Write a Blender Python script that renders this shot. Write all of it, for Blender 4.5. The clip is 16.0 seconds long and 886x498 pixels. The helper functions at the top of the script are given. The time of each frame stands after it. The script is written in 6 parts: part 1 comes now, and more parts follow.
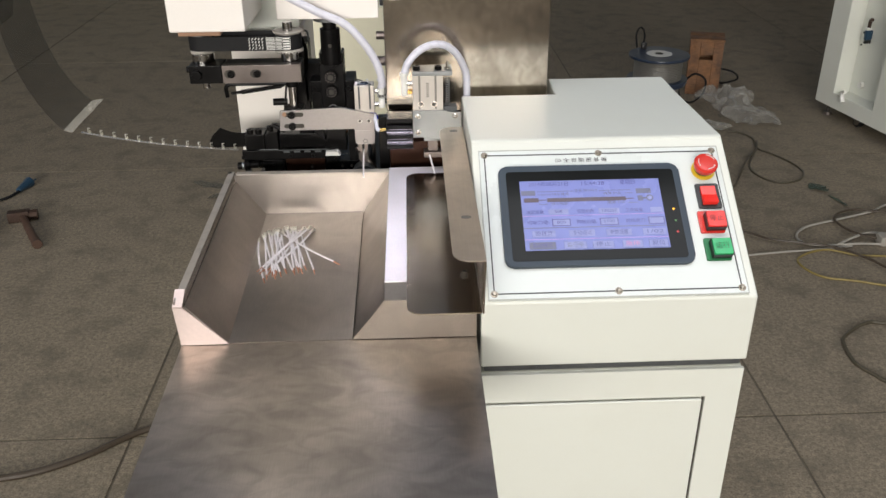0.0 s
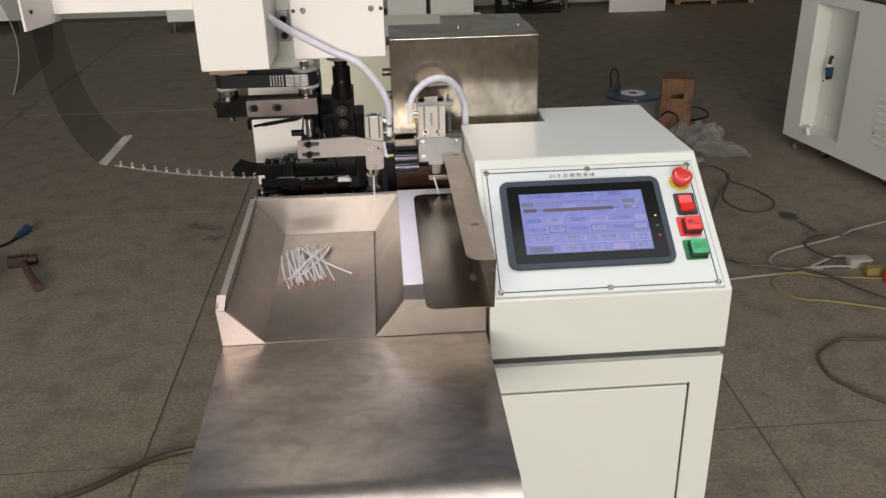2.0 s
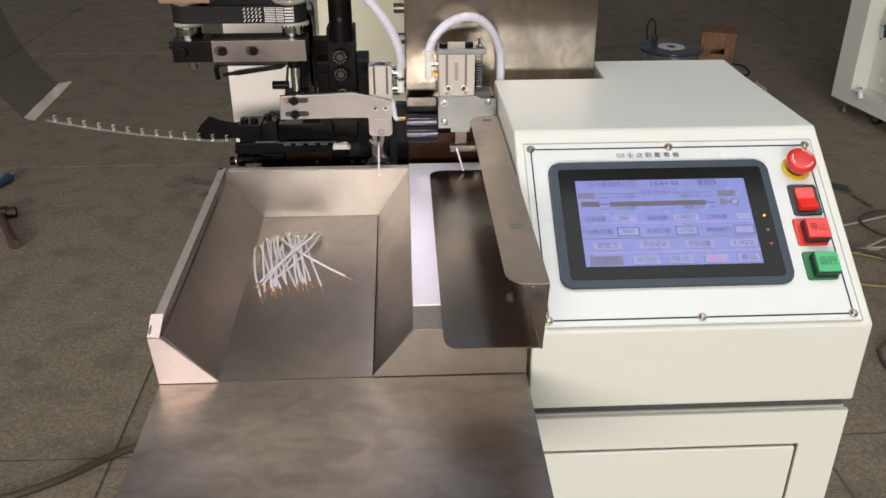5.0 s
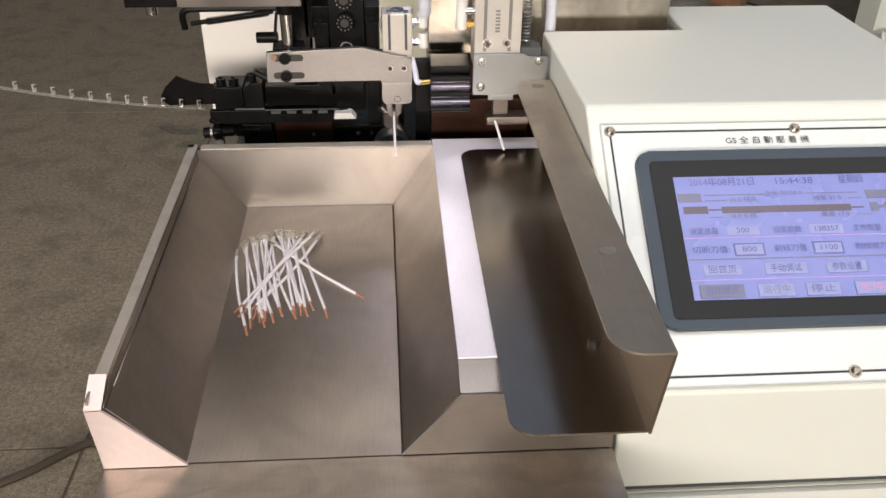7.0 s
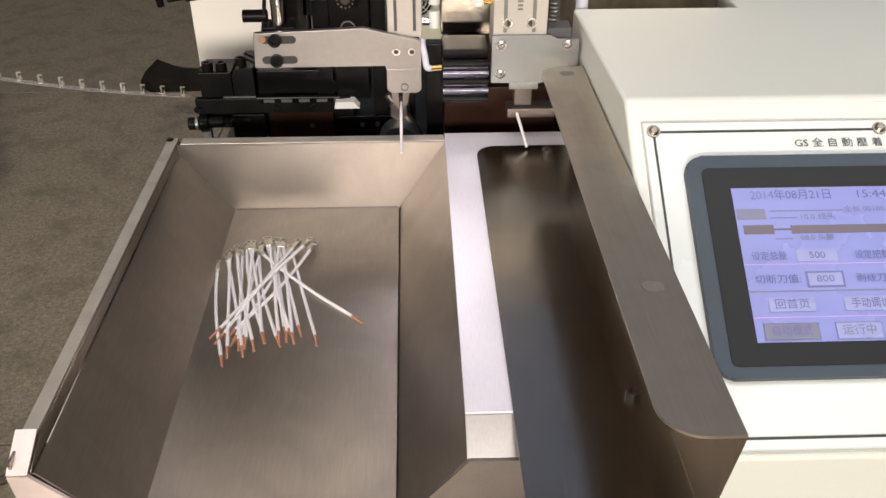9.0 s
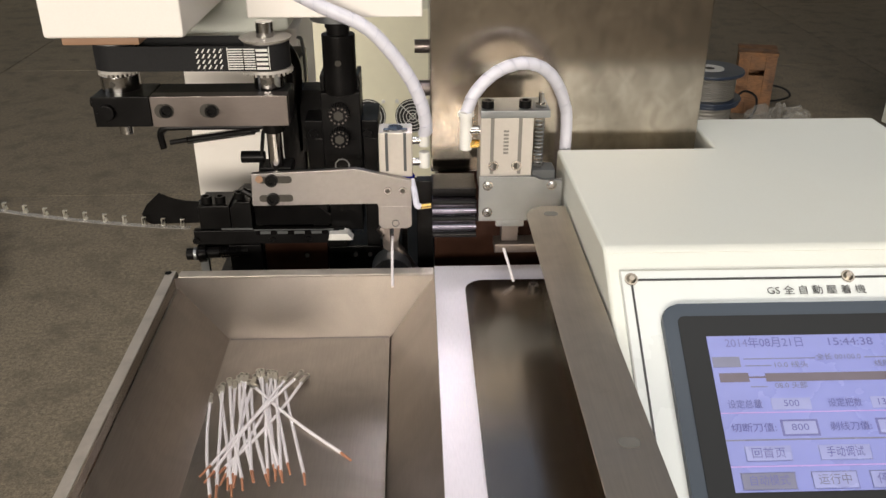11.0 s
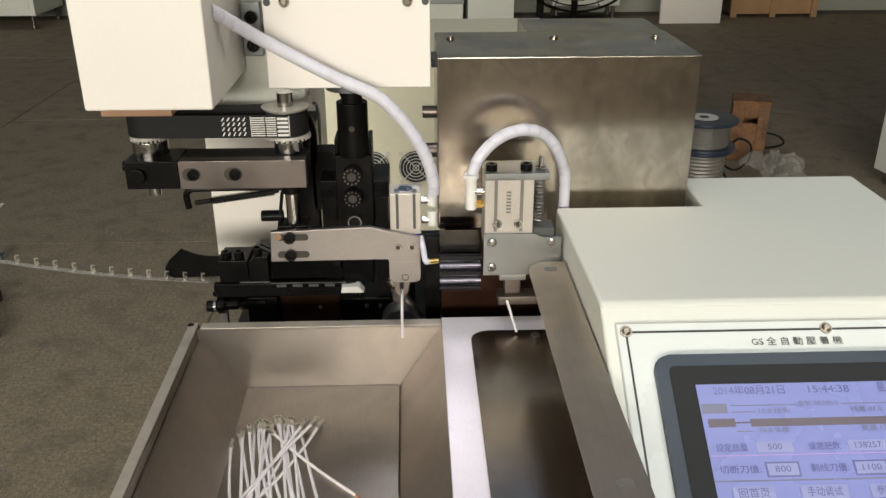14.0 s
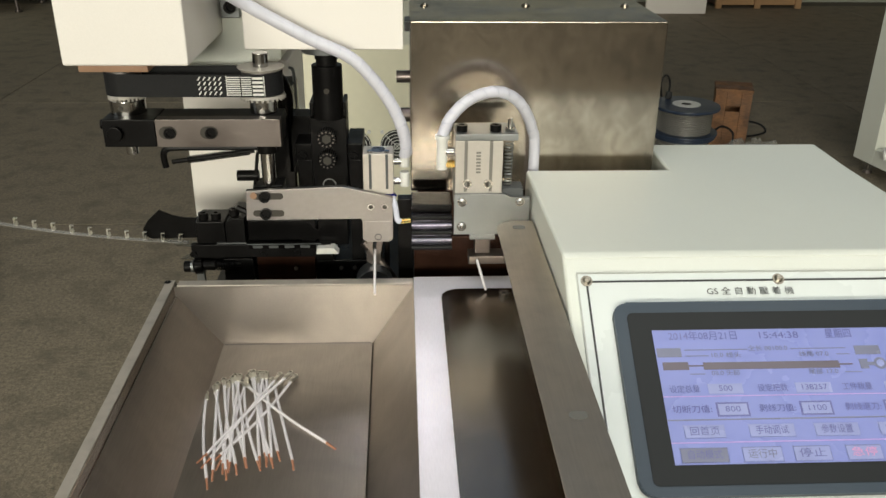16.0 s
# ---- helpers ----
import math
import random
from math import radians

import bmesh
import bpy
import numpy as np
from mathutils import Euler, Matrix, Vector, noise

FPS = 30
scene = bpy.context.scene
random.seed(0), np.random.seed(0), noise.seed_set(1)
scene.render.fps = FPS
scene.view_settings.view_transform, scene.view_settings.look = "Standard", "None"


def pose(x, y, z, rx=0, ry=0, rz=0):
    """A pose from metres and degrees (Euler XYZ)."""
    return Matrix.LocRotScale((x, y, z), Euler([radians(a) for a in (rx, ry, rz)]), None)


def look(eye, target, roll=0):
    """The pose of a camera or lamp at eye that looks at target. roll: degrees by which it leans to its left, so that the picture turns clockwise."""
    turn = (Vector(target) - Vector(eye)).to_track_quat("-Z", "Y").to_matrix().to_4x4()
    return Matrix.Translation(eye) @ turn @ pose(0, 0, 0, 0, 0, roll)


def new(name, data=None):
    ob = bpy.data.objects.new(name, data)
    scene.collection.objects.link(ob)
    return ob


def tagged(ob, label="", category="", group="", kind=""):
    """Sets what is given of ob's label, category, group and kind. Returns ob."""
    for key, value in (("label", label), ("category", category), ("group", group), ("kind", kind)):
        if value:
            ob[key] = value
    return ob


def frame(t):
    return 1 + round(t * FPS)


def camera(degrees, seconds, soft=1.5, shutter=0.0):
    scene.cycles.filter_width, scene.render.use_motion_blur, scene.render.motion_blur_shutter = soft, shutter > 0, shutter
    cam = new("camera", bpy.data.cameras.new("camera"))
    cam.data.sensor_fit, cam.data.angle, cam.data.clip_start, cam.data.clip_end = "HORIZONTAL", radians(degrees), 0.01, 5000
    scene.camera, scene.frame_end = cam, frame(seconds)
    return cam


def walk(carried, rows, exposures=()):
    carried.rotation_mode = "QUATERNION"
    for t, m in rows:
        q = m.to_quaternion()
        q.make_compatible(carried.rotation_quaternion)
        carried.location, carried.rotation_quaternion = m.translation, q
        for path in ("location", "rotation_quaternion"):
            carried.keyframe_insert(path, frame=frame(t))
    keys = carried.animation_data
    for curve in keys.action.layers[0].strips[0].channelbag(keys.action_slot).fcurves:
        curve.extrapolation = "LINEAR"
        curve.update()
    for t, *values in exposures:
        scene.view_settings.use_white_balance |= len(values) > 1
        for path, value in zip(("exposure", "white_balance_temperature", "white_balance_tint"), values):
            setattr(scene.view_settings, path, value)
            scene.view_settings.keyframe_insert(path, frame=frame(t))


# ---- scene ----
cam = camera(54.8, 16.0)
PATH = [
    (0, (0.0100, 0.0043, 1.4518), (0.0732, 1.7756, 0.5252), -0.55),
    (0.5, (0.0037, -0.0358, 1.4449), (0.0488, 1.7336, 0.5137), 0.27),
    (1, (-0.0206, -0.1026, 1.4632), (0.0519, 1.6831, 0.5653), 0.14),
    (1.5, (-0.0389, -0.1378, 1.4572), (0.0316, 1.6566, 0.5769), -0.94),
    (2, (-0.0354, -0.1248, 1.4635), (0.0794, 1.6909, 0.6329), -1.32),
    (2.5, (-0.0431, -0.0660, 1.4401), (0.0814, 1.7373, 0.5842), -0.68),
    (3, (-0.0430, -0.0151, 1.4328), (0.0900, 1.7783, 0.5575), -1.19),
    (3.2, (-0.0354, 0.0058, 1.4245), (0.1032, 1.8038, 0.5596), -1.20),
    (5.3, (-0.0290, 0.2127, 1.3717), (0.0501, 1.9696, 0.4192), 0.04),
    (5.5, (-0.0421, 0.2388, 1.3641), (0.0523, 1.9872, 0.3976), 0.23),
    (6, (-0.0678, 0.2980, 1.3503), (0.0415, 2.0289, 0.3543), 0.04),
    (6.5, (-0.0782, 0.3385, 1.3440), (0.0554, 2.0601, 0.3349), 0.15),
    (7, (-0.0638, 0.4023, 1.3285), (0.0481, 2.0979, 0.2737), 0.53),
    (7.5, (-0.0603, 0.4419, 1.3127), (0.0218, 2.1137, 0.2180), 0.61),
    (8, (-0.0561, 0.4740, 1.3024), (-0.0063, 2.1326, 0.1860), 0.07),
    (8.2, (-0.0525, 0.4854, 1.2966), (-0.0030, 2.1392, 0.1731), -0.04),
    (10.5, (-0.0422, 0.5095, 1.3182), (0.0125, 2.2617, 0.3555), -0.09),
    (11, (-0.0384, 0.5024, 1.3349), (0.0173, 2.2830, 0.4258), 0.01),
    (11.5, (-0.0410, 0.4927, 1.3456), (0.0106, 2.2955, 0.4811), -0.01),
    (12, (-0.0411, 0.4870, 1.3509), (0.0174, 2.2996, 0.5077), 0.04),
    (12.5, (-0.0427, 0.4811, 1.3578), (0.0233, 2.3018, 0.5327), -0.03),
    (13, (-0.0443, 0.4742, 1.3558), (0.0175, 2.2954, 0.5315), -0.07),
    (13.5, (-0.0450, 0.4699, 1.3602), (0.0157, 2.2920, 0.5378), -0.12),
    (14, (-0.0463, 0.4639, 1.3634), (0.0123, 2.2886, 0.5468), -0.13),
    (14.5, (-0.0474, 0.4540, 1.3656), (0.0176, 2.2831, 0.5593), -0.08),
    (15, (-0.0451, 0.4461, 1.3591), (0.0184, 2.2778, 0.5584), -0.02),
    (15.5, (-0.0345, 0.4418, 1.3490), (0.0418, 2.2656, 0.5317), 0.42),
    (16, (-0.0336, 0.4338, 1.3460), (0.0559, 2.2484, 0.5099), 0.63),
]
walk(cam, [(t, look(eye, target, roll)) for t, eye, target, roll in PATH],
     [(0.0, -0.11, 6450, 11), (0.5, -0.11, 6480, 11), (1.0, -0.29, 6500, 12), (2.0, -0.34, 6500, 13), (3.0, -0.27, 6500, 12), (5.5, -0.21, 6600, 13), (6.0, -0.24, 6650, 13), (6.6, -0.07, 6700, 14), (7.2, 0.01, 6750, 14), (8.2, 0.03, 6800, 14),
      (10.4, -0.01, 6950, 12), (11.2, -0.12, 6950, 12), (12.0, -0.14, 6950, 11), (14.5, -0.20, 6850, 6), (16.0, -0.22, 6850, 3)])

# ---------------------------------------------------------------- light
world = bpy.data.worlds.new("world")
scene.world = world
world.use_nodes = True
sky = world.node_tree.nodes.new("ShaderNodeTexSky")
sky.sky_type, sky.sun_disc, sky.sun_elevation, sky.sun_rotation = "NISHITA", False, radians(40), radians(200)
world.node_tree.links.new(sky.outputs[0], world.node_tree.nodes["Background"].inputs[0])
world.node_tree.nodes["Background"].inputs[1].default_value = 0.1


def area(name, eye, target, sx, sy, power, colour):
    lamp = bpy.data.lights.new(name, "AREA")
    lamp.shape, lamp.size, lamp.size_y, lamp.energy, lamp.color = "RECTANGLE", sx, sy, power, colour
    ob = new(name, lamp)
    ob.matrix_world = look(eye, target)
    return ob


SOUTH_Y, NORTH_Y, WEST_X, EAST_X, ROOF_Z = -12.0, 9.4, -9.0, 14.0, 4.8
south_light = area("daylight_south", (-3.0, SOUTH_Y + 0.1, 3.5), (-1.0, 2, 1.2), 11.0, 2.2, 335, (1.0, 0.955, 0.875))
south_light.data.spread = radians(70)
area("daylight_north", (0.5, NORTH_Y - 0.1, 4.0), (0.5, 1, 1.0), 15.0, 0.9, 2, (0.97, 0.95, 0.90))
# Unseen roof lamps, added to lift the console top and the front shelf.
roof_fill = area("daylight_roof", (0.4, -0.4, ROOF_Z - 0.02), (0.4, -0.4, 0.0), 5.0, 2.4, 75, (0.96, 0.965, 0.98))
roof_fill.data.spread = radians(115)
area("daylight_roof_north", (0.4, 5.0, ROOF_Z - 0.02), (0.4, 5.0, 0.0), 5.0, 2.8, 4, (1.0, 0.97, 0.93))
# Side fill from an unseen west opening, added.
area("daylight_west", (WEST_X + 0.1, 0.0, 3.2), (0, 1.2, 0.8), 7.0, 1.8, 70, (0.95, 0.97, 1.0))
press_lamp = area("press_lamp", (-0.02, 1.235, 1.2), (0.0, 1.11, 0.98), 0.05, 0.024, 0.30, (0.88, 0.86, 1.0))
press_lamp.data.spread = radians(90)


# ---------------------------------------------------------------- materials
def mat(name, colour, rough=0.5, metal=0.0, vary=0.12, scale=6.0, bump=0.0, grain=60.0, stretch=(1, 1, 1),
        dirt=None, dirt_amount=0.0, dirt_scale=3.0, dirt_detail=8.0, emit=0.0, alpha=None, coat=0.0, rvary=0.12, random=0.0, shine=0.5):
    """A procedural surface: two scales of tone, roughness and fine relief, and patches of dirt."""
    m = bpy.data.materials.new(name)
    m.use_nodes = True
    nt = m.node_tree
    n, link = nt.nodes, nt.links.new
    b = n["Principled BSDF"]
    geo = n.new("ShaderNodeNewGeometry")
    mp = n.new("ShaderNodeMapping")
    mp.inputs["Scale"].default_value = stretch
    link(geo.outputs["Position"], mp.inputs["Vector"])
    big = n.new("ShaderNodeTexNoise")
    big.inputs["Scale"].default_value, big.inputs["Detail"].default_value = scale, 6
    link(geo.outputs["Position"], big.inputs["Vector"])
    fine = n.new("ShaderNodeTexNoise")
    fine.inputs["Scale"].default_value, fine.inputs["Detail"].default_value = grain, 4
    link(mp.outputs[0], fine.inputs["Vector"])
    mixn = n.new("ShaderNodeMath")
    mixn.operation = "ADD"
    link(big.outputs["Fac"], mixn.inputs[0])
    link(fine.outputs["Fac"], mixn.inputs[1])
    ramp = n.new("ShaderNodeMapRange")
    ramp.inputs["From Min"].default_value, ramp.inputs["From Max"].default_value = 0.6, 1.4
    ramp.inputs["To Min"].default_value, ramp.inputs["To Max"].default_value = 1 - vary, 1 + vary
    link(mixn.outputs[0], ramp.inputs["Value"])
    tone = ramp.outputs[0]
    if random:
        info = n.new("ShaderNodeObjectInfo")
        r = n.new("ShaderNodeMapRange")
        r.inputs["To Min"].default_value, r.inputs["To Max"].default_value = 1 - random, 1 + random
        link(info.outputs["Random"], r.inputs["Value"])
        mul = n.new("ShaderNodeMath")
        mul.operation = "MULTIPLY"
        link(tone, mul.inputs[0])
        link(r.outputs[0], mul.inputs[1])
        tone = mul.outputs[0]
    col = n.new("ShaderNodeVectorMath")
    col.operation = "SCALE"
    col.inputs[0].default_value = colour
    link(tone, col.inputs["Scale"])
    out = col.outputs[0]
    if dirt is not None:
        d = n.new("ShaderNodeTexNoise")
        d.inputs["Scale"].default_value, d.inputs["Detail"].default_value, d.inputs["Roughness"].default_value = dirt_scale, dirt_detail, 0.65 if dirt_detail > 5 else 0.5
        link(geo.outputs["Position"], d.inputs["Vector"])
        dr = n.new("ShaderNodeMapRange")
        dr.inputs["From Min"].default_value, dr.inputs["From Max"].default_value = 0.48, 0.72
        dr.inputs["To Max"].default_value = dirt_amount
        link(d.outputs["Fac"], dr.inputs["Value"])
        mx = n.new("ShaderNodeMix")
        mx.data_type = "RGBA"
        link(dr.outputs[0], mx.inputs["Factor"])
        link(out, mx.inputs["A"])
        mx.inputs["B"].default_value = (*dirt, 1)
        out = mx.outputs["Result"]
    link(out, b.inputs["Base Color"])
    rr = n.new("ShaderNodeMapRange")
    rr.inputs["From Min"].default_value, rr.inputs["From Max"].default_value = 0.3, 0.7
    rr.inputs["To Min"].default_value, rr.inputs["To Max"].default_value = max(0.02, rough * (1 - rvary * 2)), min(1, rough * (1 + rvary * 2))
    link(big.outputs["Fac"], rr.inputs["Value"])
    link(rr.outputs[0], b.inputs["Roughness"])
    b.inputs["Metallic"].default_value, b.inputs["Specular IOR Level"].default_value = metal, shine
    if coat:
        b.inputs["Coat Weight"].default_value = coat
    if bump:
        bp = n.new("ShaderNodeBump")
        bp.inputs["Strength"].default_value, bp.inputs["Distance"].default_value = bump, 0.002
        link(fine.outputs["Fac"], bp.inputs["Height"])
        link(bp.outputs[0], b.inputs["Normal"])
    if emit:
        b.inputs["Emission Color"].default_value, b.inputs["Emission Strength"].default_value = (*colour, 1), emit
    if alpha is not None:
        b.inputs["Alpha"].default_value = alpha
    return m


def brushed(name, colour, rough, smudge, spots=4.0, along=(1, 1, 1), lines=(60, 4, 60), spread=0.10, wave=0.0, limits=(0.285, 0.60), grain=0.0):
    """Handled sheet steel: cloudy finger-smudges, fine brushing lines and a slightly uneven surface."""
    m = bpy.data.materials.new(name)
    m.use_nodes = True
    nt = m.node_tree
    n, link = nt.nodes, nt.links.new
    b = n["Principled BSDF"]
    geo = n.new("ShaderNodeNewGeometry")

    def cloud(scale, detail, stretch, twist):
        mp = n.new("ShaderNodeMapping")
        mp.inputs["Scale"].default_value = stretch
        link(geo.outputs["Position"], mp.inputs["Vector"])
        t = n.new("ShaderNodeTexNoise")
        t.inputs["Scale"].default_value, t.inputs["Detail"].default_value, t.inputs["Distortion"].default_value = scale, detail, twist
        link(mp.outputs[0], t.inputs["Vector"])
        return t.outputs["Fac"]

    def span(value, a, c, low, high):
        r = n.new("ShaderNodeMapRange")
        r.interpolation_type = "SMOOTHSTEP"
        for key, v in (("From Min", a), ("From Max", c), ("To Min", low), ("To Max", high)):
            r.inputs[key].default_value = v
        link(value, r.inputs["Value"])
        return r.outputs[0]

    def math_(kind, a, c):
        q = n.new("ShaderNodeMath")
        q.operation = kind
        link(a, q.inputs[0])
        link(c, q.inputs[1])
        return q.outputs[0]

    big = cloud(spots, 4, along, 0.6)
    mid = cloud(spots * 4.3, 5, along, 1.2)
    brush = cloud(14, 3, lines, 0.0)
    tone = math_("MULTIPLY", span(big, 0.30, 0.72, 1 + smudge, 1 - smudge), span(mid, 0.30, 0.75, 1 + smudge * 0.5, 1 - smudge * 0.6))
    tone = math_("MULTIPLY", tone, span(brush, 0.2, 0.8, 0.95, 1.05))
    col = n.new("ShaderNodeVectorMath")
    col.operation = "SCALE"
    col.inputs[0].default_value = colour
    link(tone, col.inputs["Scale"])
    link(col.outputs[0], b.inputs["Base Color"])
    gloss = math_("ADD", span(big, 0.30, 0.70, rough - spread, rough + spread), span(mid, 0.3, 0.7, -spread * 0.4, spread * 0.5))
    gloss = math_("ADD", gloss, span(brush, 0.2, 0.8, -0.02, 0.02))
    clamp = n.new("ShaderNodeClamp")
    clamp.inputs["Min"].default_value, clamp.inputs["Max"].default_value = limits
    link(gloss, clamp.inputs["Value"])
    link(clamp.outputs[0], b.inputs["Roughness"])
    b.inputs["Metallic"].default_value = 1.0
    if grain:
        around = n.new("ShaderNodeTangent")
        around.direction_type, around.axis = "RADIAL", "Z"
        link(around.outputs[0], b.inputs["Tangent"])
        b.inputs["Anisotropic"].default_value = grain
    bp = n.new("ShaderNodeBump")
    bp.inputs["Strength"].default_value, bp.inputs["Distance"].default_value = 0.05, 0.0005
    link(brush, bp.inputs["Height"])
    last = bp.outputs[0]
    if wave:
        warp = n.new("ShaderNodeBump")
        warp.inputs["Strength"].default_value, warp.inputs["Distance"].default_value = wave, 0.01
        link(cloud(7.0, 1, (1, 1, 1), 0.0), warp.inputs["Height"])
        link(last, warp.inputs["Normal"])
        last = warp.outputs[0]
    link(last, b.inputs["Normal"])
    return m


CREAM = mat("cream_paint", (0.722, 0.735, 0.668), 0.38, vary=0.03, scale=4, bump=0.04, grain=900, dirt=(0.55, 0.5, 0.38), dirt_amount=0.10, dirt_scale=5)
# Rear machine's cream, coloured lighter and yellower to offset the weak light there.
REAR_CREAM = mat("rear_cream_paint", (0.80, 0.76, 0.58), 0.42, vary=0.03, scale=4, dirt=(0.5, 0.45, 0.33), dirt_amount=0.15, dirt_scale=5)
WHITE_PAINT = mat("white_paint", (0.81, 0.765, 0.715), 0.38, vary=0.03, scale=4, bump=0.04, grain=900)
STEEL = brushed("brushed_steel", (0.445, 0.404, 0.368), 0.31, 0.10, 5.0, spread=0.03)
APRON_STEEL = brushed("smudged_shelf_steel", (0.445, 0.393, 0.340), 0.33, 0.23, 5.5, along=(1.0, 1.6, 1), spread=0.05, wave=0.16)
RIM = mat("satin_steel_rim", (0.52, 0.47, 0.41), 0.46, 0.55, vary=0.10, scale=30, dirt=(0.25, 0.22, 0.19), dirt_amount=0.4, dirt_scale=40)
STEEL_BOX = brushed("smudged_steel", (0.445, 0.395, 0.335), 0.185, 0.30, 9.0, along=(1.2, 1, 1.0), lines=(170, 170, 2), spread=0.035, limits=(0.12, 0.262), grain=0.75)
STEEL_DARK = brushed("film_steel", (0.40, 0.352, 0.300), 0.205, 0.05, 8.0, lines=(60, 2, 60), spread=0.02, limits=(0.12, 0.262))
GUARD_STEEL = brushed("satin_guard_steel", (0.53, 0.465, 0.385), 0.40, 0.08, 8.0, lines=(60, 2, 60), spread=0.04)
# Deck steel; its pale lavender sheen is put into the base colour.
STRIP = mat("deck_steel_pale_sheen", (0.95, 0.91, 0.98), 0.38, 0.35, vary=0.07, scale=14, bump=0.03, grain=120, stretch=(10, 1, 1), rvary=0.10)
CHROME = mat("chrome", (0.43, 0.42, 0.41), 0.16, 1.0, vary=0.08)
MATTE_PLATE = mat("pale_rough_steel", (0.80, 0.66, 0.615), 0.5, 0.45, vary=0.06, scale=20, bump=0.03, grain=200)
ALU = mat("anodised_aluminium", (0.30, 0.28, 0.275), 0.38, 1.0, vary=0.06, bump=0.03, grain=300, rvary=0.10)
ALU_WHITE = mat("pale_anodised_profile", (0.50, 0.465, 0.42), 0.42, 0.35, vary=0.05, bump=0.02, grain=300)
GROOVE = mat("grey_profile_groove", (0.20, 0.19, 0.17), 0.55, 0.3, vary=0.1, scale=30)
ZINC = mat("zinc_plate", (0.26, 0.272, 0.278), 0.38, 0.9, vary=0.08, scale=25, rvary=0.10)
GREYSTEEL = mat("ground_tool_steel", (0.175, 0.15, 0.138), 0.38, 0.9, vary=0.08, scale=20, bump=0.03, grain=200, stretch=(1, 1, 8))
BLACK = mat("black_oxide", (0.0085, 0.008, 0.008), 0.36, 0.4, shine=0.12, vary=0.25, scale=30, bump=0.05, grain=400)
BLACK_GLOSS = mat("black_oiled_steel", (0.009, 0.0085, 0.0085), 0.22, 0.5, shine=0.15, vary=0.3, scale=40)
BROWN = mat("oiled_brown_steel", (0.036, 0.015, 0.009), 0.35, 0.5, shine=0.2, vary=0.3, scale=30)
COPPER_BLOCK = mat("reddish_brown_block", (0.30, 0.17, 0.10), 0.5, 0.0, vary=0.12)
RUBBER = mat("black_rubber", (0.012, 0.012, 0.013), 0.6, shine=0.2, vary=0.2, bump=0.1, grain=500)
GASKET = mat("dark_grey_gasket", (0.07, 0.074, 0.075), 0.7, vary=0.25, scale=30)
LABEL_WHITE = mat("white_print", (0.7, 0.69, 0.65), 0.5, vary=0.08, scale=200)
PANEL = mat("white_panel_film", (0.69, 0.725, 0.70), 0.30, vary=0.015)
SCREW = mat("dull_nickel_screw", (0.30, 0.265, 0.215), 0.30, 1.0, vary=0.2, scale=300)
FILM_RIM = mat("clear_cover_rim", (0.46, 0.46, 0.42), 0.4, vary=0.1)
INK = mat("black_ink", (0.03, 0.03, 0.03), 0.5)
BEZEL = mat("slate_plastic", (0.042, 0.058, 0.078), 0.42, shine=0.3, vary=0.05, bump=0.05, grain=1500)
GLASS_BLACK = mat("black_glass", (0.010, 0.011, 0.011), 0.12, shine=0.12, vary=0.05)
SCREEN = mat("lit_screen", (0.155, 0.180, 0.45), 0.25, vary=0.03, scale=20, emit=0.26)
SCREEN_INK = mat("screen_text_ink", (0.080, 0.083, 0.245), 0.3, emit=0.35)
SCREEN_GREY = mat("screen_grey", (0.115, 0.12, 0.19), 0.3, emit=0.35)
SCREEN_PALE = mat("screen_pale_field", (0.21, 0.232, 0.45), 0.3, emit=0.30)
SCREEN_BROWN = mat("screen_brown_bar", (0.075, 0.055, 0.075), 0.3, emit=0.3)
SCREEN_PINK = mat("screen_pink_line", (0.32, 0.22, 0.50), 0.3, emit=0.35)
SCREEN_RED = mat("screen_red_text", (0.50, 0.22, 0.40), 0.3, emit=0.4)
RED = mat("red_plastic", (0.62, 0.03, 0.02), 0.22, vary=0.04)
RED_LIT = mat("lit_red_lens", (0.75, 0.03, 0.02), 0.2, emit=0.22)
RED_FLAT = mat("red_button_lens", (0.75, 0.035, 0.03), 0.25, emit=0.12)
GREEN_DARK = mat("dark_green_frame", (0.01, 0.16, 0.05), 0.4)
GREEN = mat("green_button_lens", (0.02, 0.38, 0.13), 0.25, emit=0.10)
YELLOW = mat("yellow_collar", (0.75, 0.50, 0.03), 0.35)
AMBER = mat("amber_light", (1.0, 0.45, 0.03), 0.3, emit=1.2)
BLACK_PLASTIC = mat("black_plastic", (0.02, 0.02, 0.02), 0.35)
WIRE = mat("white_wire_insulation", (0.74, 0.70, 0.71), 0.4, vary=0.03)
COPPER = mat("bare_copper", (0.42, 0.19, 0.11), 0.5, 0.1)
TIN = mat("tinned_terminal", (0.78, 0.76, 0.70), 0.30, 1.0)
BRASS = mat("brass", (0.75, 0.52, 0.18), 0.25, 1.0)
TUBE = mat("milky_air_tube", (0.60, 0.605, 0.69), 0.4, vary=0.08, scale=60)
WRAP = mat("milky_spiral_wrap", (0.66, 0.655, 0.73), 0.36, vary=0.06, scale=80)
FITTING = mat("white_plastic_fitting", (0.80, 0.79, 0.75), 0.35)
CLEAR = mat("polished_slide", (0.15, 0.14, 0.17), 0.14, 1.0, vary=0.15, scale=60)
STRIP_FILM = mat("clear_carrier_strip", (0.55, 0.53, 0.50), 0.25, 0.3, alpha=0.42)
FILM = mat("smoky_film", (0.022, 0.022, 0.019), 0.30, vary=0.5, scale=14, alpha=0.29)
FILM_EDGE = mat("milky_film_edge", (0.36, 0.34, 0.29), 0.4, vary=0.3, scale=40, alpha=0.45)
